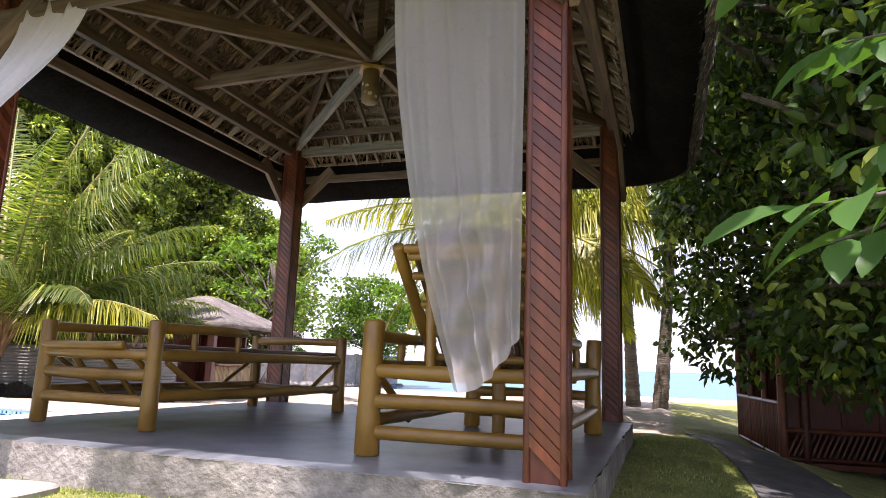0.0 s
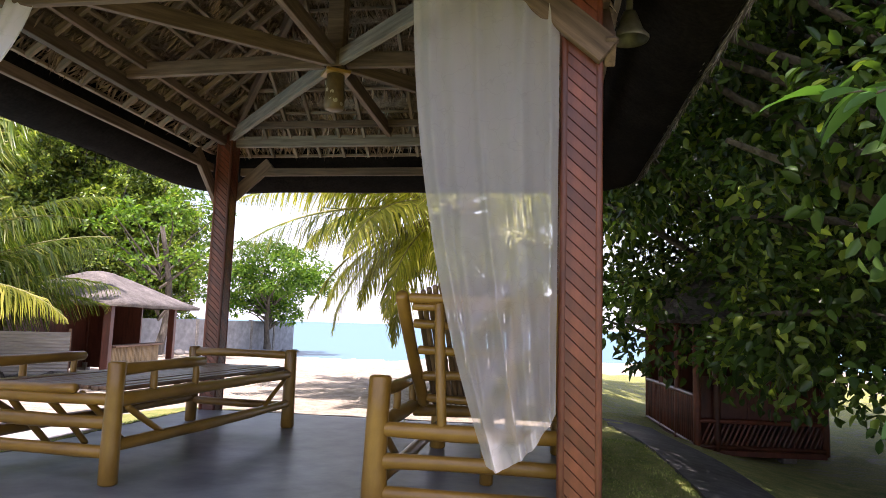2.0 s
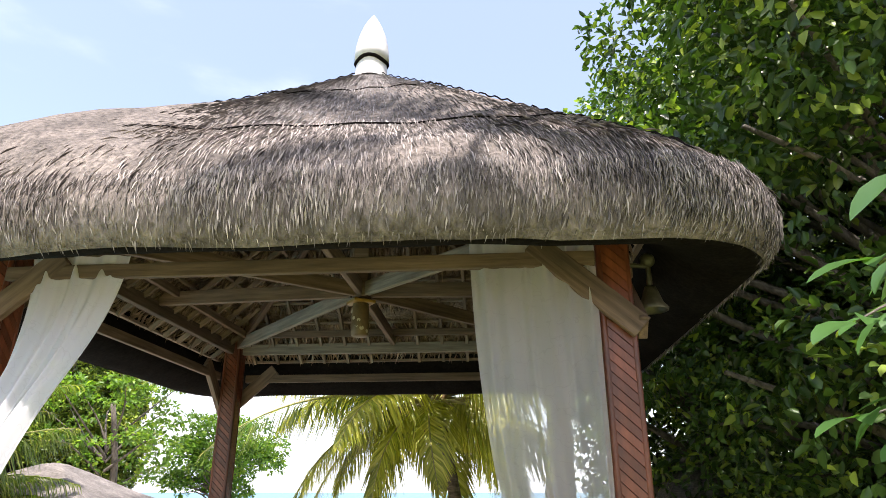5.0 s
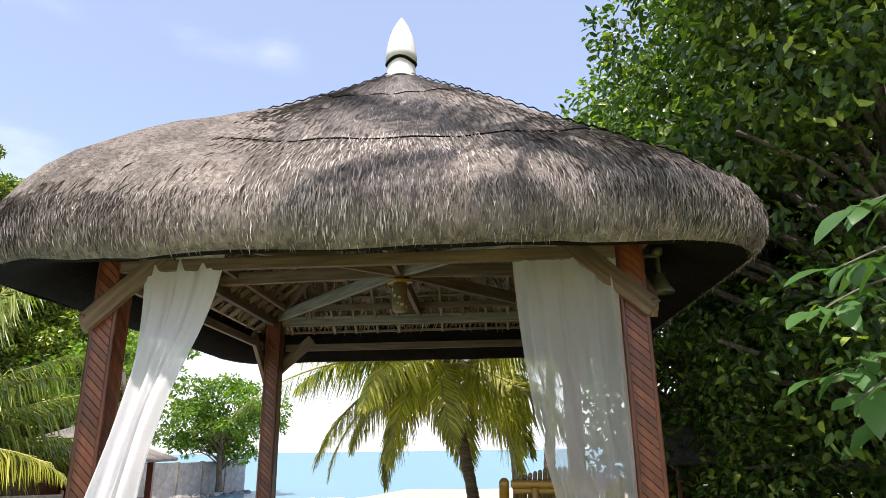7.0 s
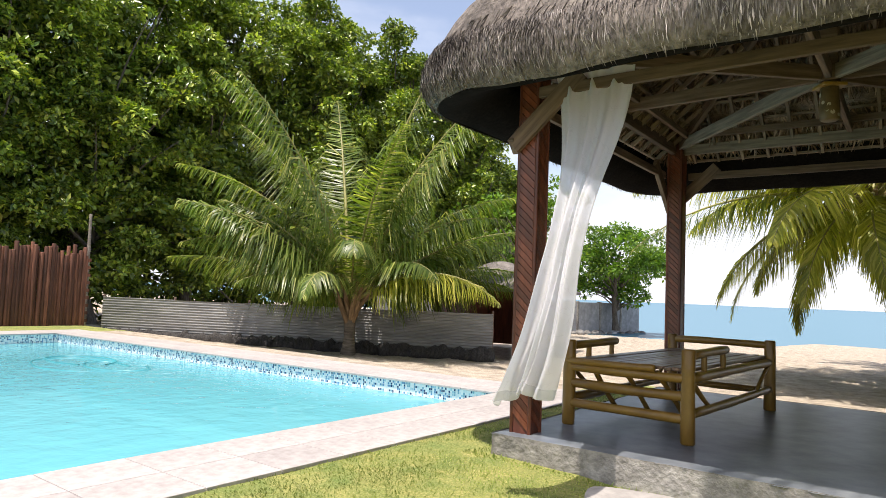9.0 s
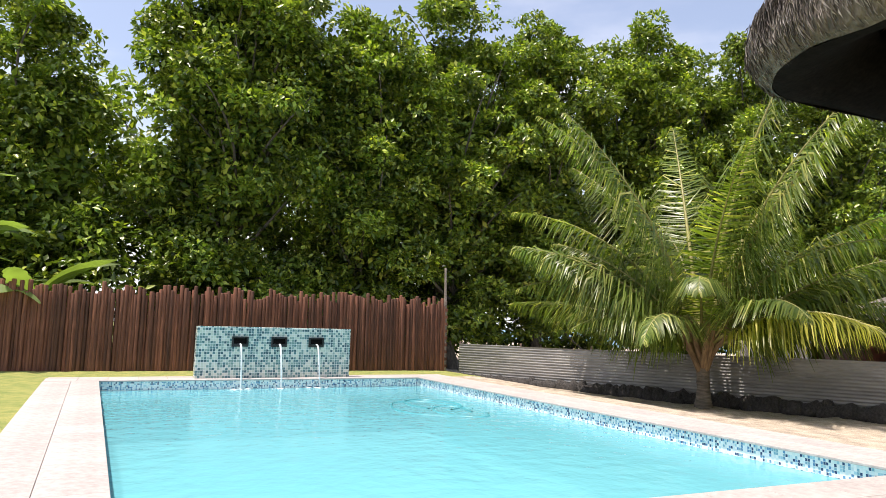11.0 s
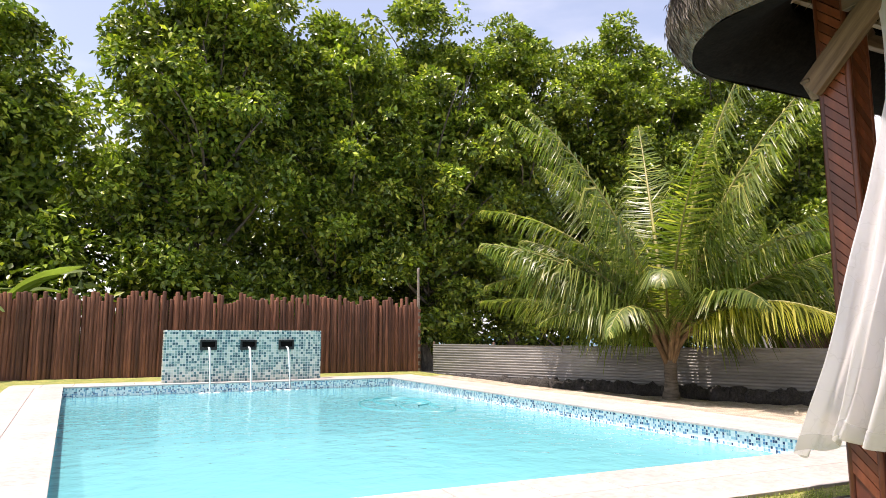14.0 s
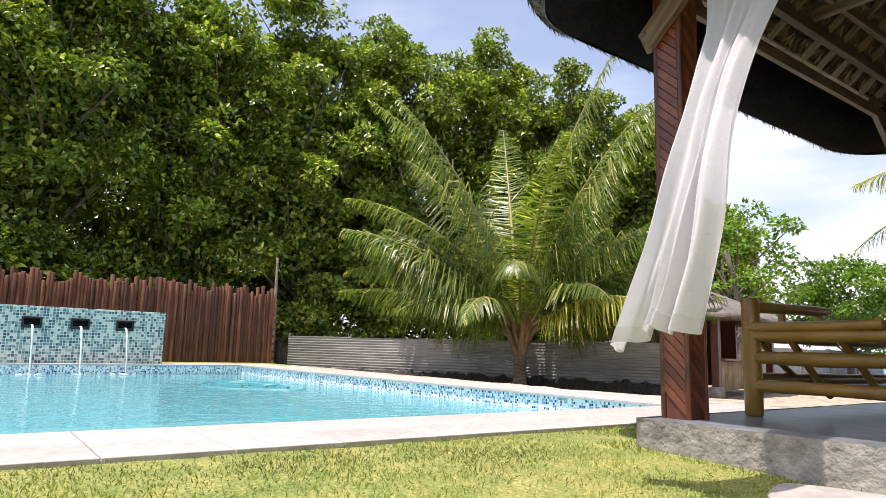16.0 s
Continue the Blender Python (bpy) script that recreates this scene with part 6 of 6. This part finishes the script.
# ---------------------------------------------------------------- banana plants behind the fence
def banana_leaf(length, width, bend, rng):
    n = 16
    vs, fs = [], []
    px = pz = 0.0
    ang = 1.15
    for i in range(n + 1):
        f = i / n
        w = width * (math.sin(math.pi * min(1, f * 0.96 + 0.03)) ** 0.55) * (0.2 if i == 0 else 1)
        tear = 1 - 0.25 * rng.random() * (i % 3 == 0)
        c, s = math.cos(ang), math.sin(ang)
        for side in (-1, 0, 1):
            vs.append((px - abs(side) * s * -0.12 * w, side * w * tear * 0.5, pz + abs(side) * (-0.16) * w * c))
        px += c * length / n
        pz += s * length / n
        ang -= bend / n
    for i in range(n):
        for j in range(2):
            a = i * 3 + j
            fs.append((a, a + 1, a + 4, a + 3))
    return poly_data("banana_leaf", vs, fs)


def build_banana(x, y, h, seed):
    rng = random.Random(seed)
    t = thing("banana_plant", "banana plant with torn broad leaves behind the fence", "banana plant", pose(x, y, 0), group="banana plants")
    pole("stem", (0, 0, -0.1), (0.1, 0.05, h), 0.14, 0.09, M_RACHIS, t, "pale green stem", 10)
    for k in range(8):
        me = banana_leaf(rng.uniform(1.9, 2.8), rng.uniform(0.48, 0.66), rng.uniform(1.2, 2.4), rng)
        ob = link_data("leaf", me, M_BANANA, t, smooth=True)
        ob.matrix_basis = pose(0.1, 0.05, h - 0.1, 0, 0, k * 137 + rng.uniform(-20, 20)) @ pose(0, 0, 0, rng.uniform(-25, 25), 0, 0)


for i, (x, y, h) in enumerate(((-18.6, -9.0, 3.4), (-18.2, -7.3, 1.9), (-18.9, -10.2, 4.3), (-18.4, -9.9, 2.4), (-18.0, -8.4, 1.7), (-18.8, -11.4, 4.0))):
    build_banana(x, y, h, 50 + i)

# ---------------------------------------------------------------- leafy twigs reaching past the eaves
def twig_leaf(length, width):
    rows = ((0.0, 0.02), (0.12, 0.35), (0.32, 0.85), (0.55, 1.0), (0.78, 0.72), (0.92, 0.34), (1.0, 0.02))
    vs, fs = [], []
    for f, w in rows:
        z = -0.35 * length * f * f
        vs += [(f * length, -w * width / 2, z + 0.10 * w * width), (f * length, 0, z), (f * length, w * width / 2, z + 0.10 * w * width)]
    for i in range(len(rows) - 1):
        for j in range(2):
            a = i * 3 + j
            fs.append((a, a + 1, a + 4, a + 3))
    return poly_data("leaf", vs, fs)


def build_twigs():
    rng = random.Random(14)
    bush = thing("overhanging_branch", "leafy branch with broad glossy leaves in half shade", "branch")
    blades = [twig_leaf(0.22, 0.10), twig_leaf(0.18, 0.085), twig_leaf(0.26, 0.115)]
    for me in blades:
        me.materials.append(M_LEAF_TWIG)
        me.polygons.foreach_set("use_smooth", [True] * len(me.polygons))
    for (x, y, z) in ((5.10, -1.2, 1.25), (5.28, -1.15, 1.55), (5.22, -1.0, 1.95), (4.80, -1.26, 2.16), (4.66, -1.62, 2.46), (4.66, -1.85, 2.62), (4.74, -1.66, 2.02), (4.70, -2.05, 2.86), (4.98, -1.55, 1.28), (5.4, -1.2, 1.8)):
        tip = Vector((x, y, z))
        root = Vector((x + 1.0, y + 0.7, z + 0.35))
        tw = pole("twig", root, tip, 0.012, 0.004, M_BARK, bush, sides=6, bend=0.05)
        d = (tip - root).normalized()
        for k in range(11):
            p = root.lerp(tip, 0.45 + 0.055 * k)
            a = math.degrees(math.atan2(d.y, d.x)) + (70 if k % 2 else -70) * (1 - 0.07 * k) + rng.uniform(-20, 20)
            ob = new("leaf", blades[rng.randrange(3)])
            ob.parent = bush
            ob.matrix_basis = pose(p.x, p.y, p.z, 0, 0, a) @ pose(0, 0, 0, rng.uniform(-25, 25), rng.uniform(-5, 35), 0)


M_LEAF_TWIG = leafy("glossy_twig_leaf", (0.035, 0.09, 0.025), (0.07, 0.155, 0.042), 0.33, 0.35)
build_twigs()


def build_bell():
    b = thing("wall_lamp", "small dark bell-shaped lamp under the eaves beside the post", "lamp", pose(4.36, 0.12, 2.97))
    bm = bmesh.new()
    prev = None
    for r, z in ((0.10, 0.0), (0.105, 0.015), (0.075, 0.05), (0.05, 0.12), (0.035, 0.16)):
        ring = [bm.verts.new((r * math.cos(6.2832 * i / 16), r * math.sin(6.2832 * i / 16), z)) for i in range(16)]
        if prev:
            for i in range(16):
                bm.faces.new((prev[i], prev[(i + 1) % 16], ring[(i + 1) % 16], ring[i]))
        prev = ring
    bm.faces.new(prev)
    part("shade", bm, M_BELL, b, "olive metal shade", smooth=True)
    pole("stem", (0, 0, 0.15), (0, 0, 0.36), 0.018, 0.018, M_BELL, b, sides=8)
    pole("arm", (0, 0, 0.30), (-0.24, -0.05, 0.30), 0.015, 0.015, M_BELL, b, "arm to the post", 8)
    bm = bmesh.new()
    bmesh.ops.create_uvsphere(bm, u_segments=12, v_segments=8, radius=0.05)
    part("cap", bm, M_BELL, b, "round cap", smooth=True).location = (0, 0, 0.34)


M_BELL = surface("olive_metal", (0.06, 0.055, 0.035), (0.13, 0.12, 0.085), 14, rough=0.45, bump=0.2, metal=0.3)
build_bell()
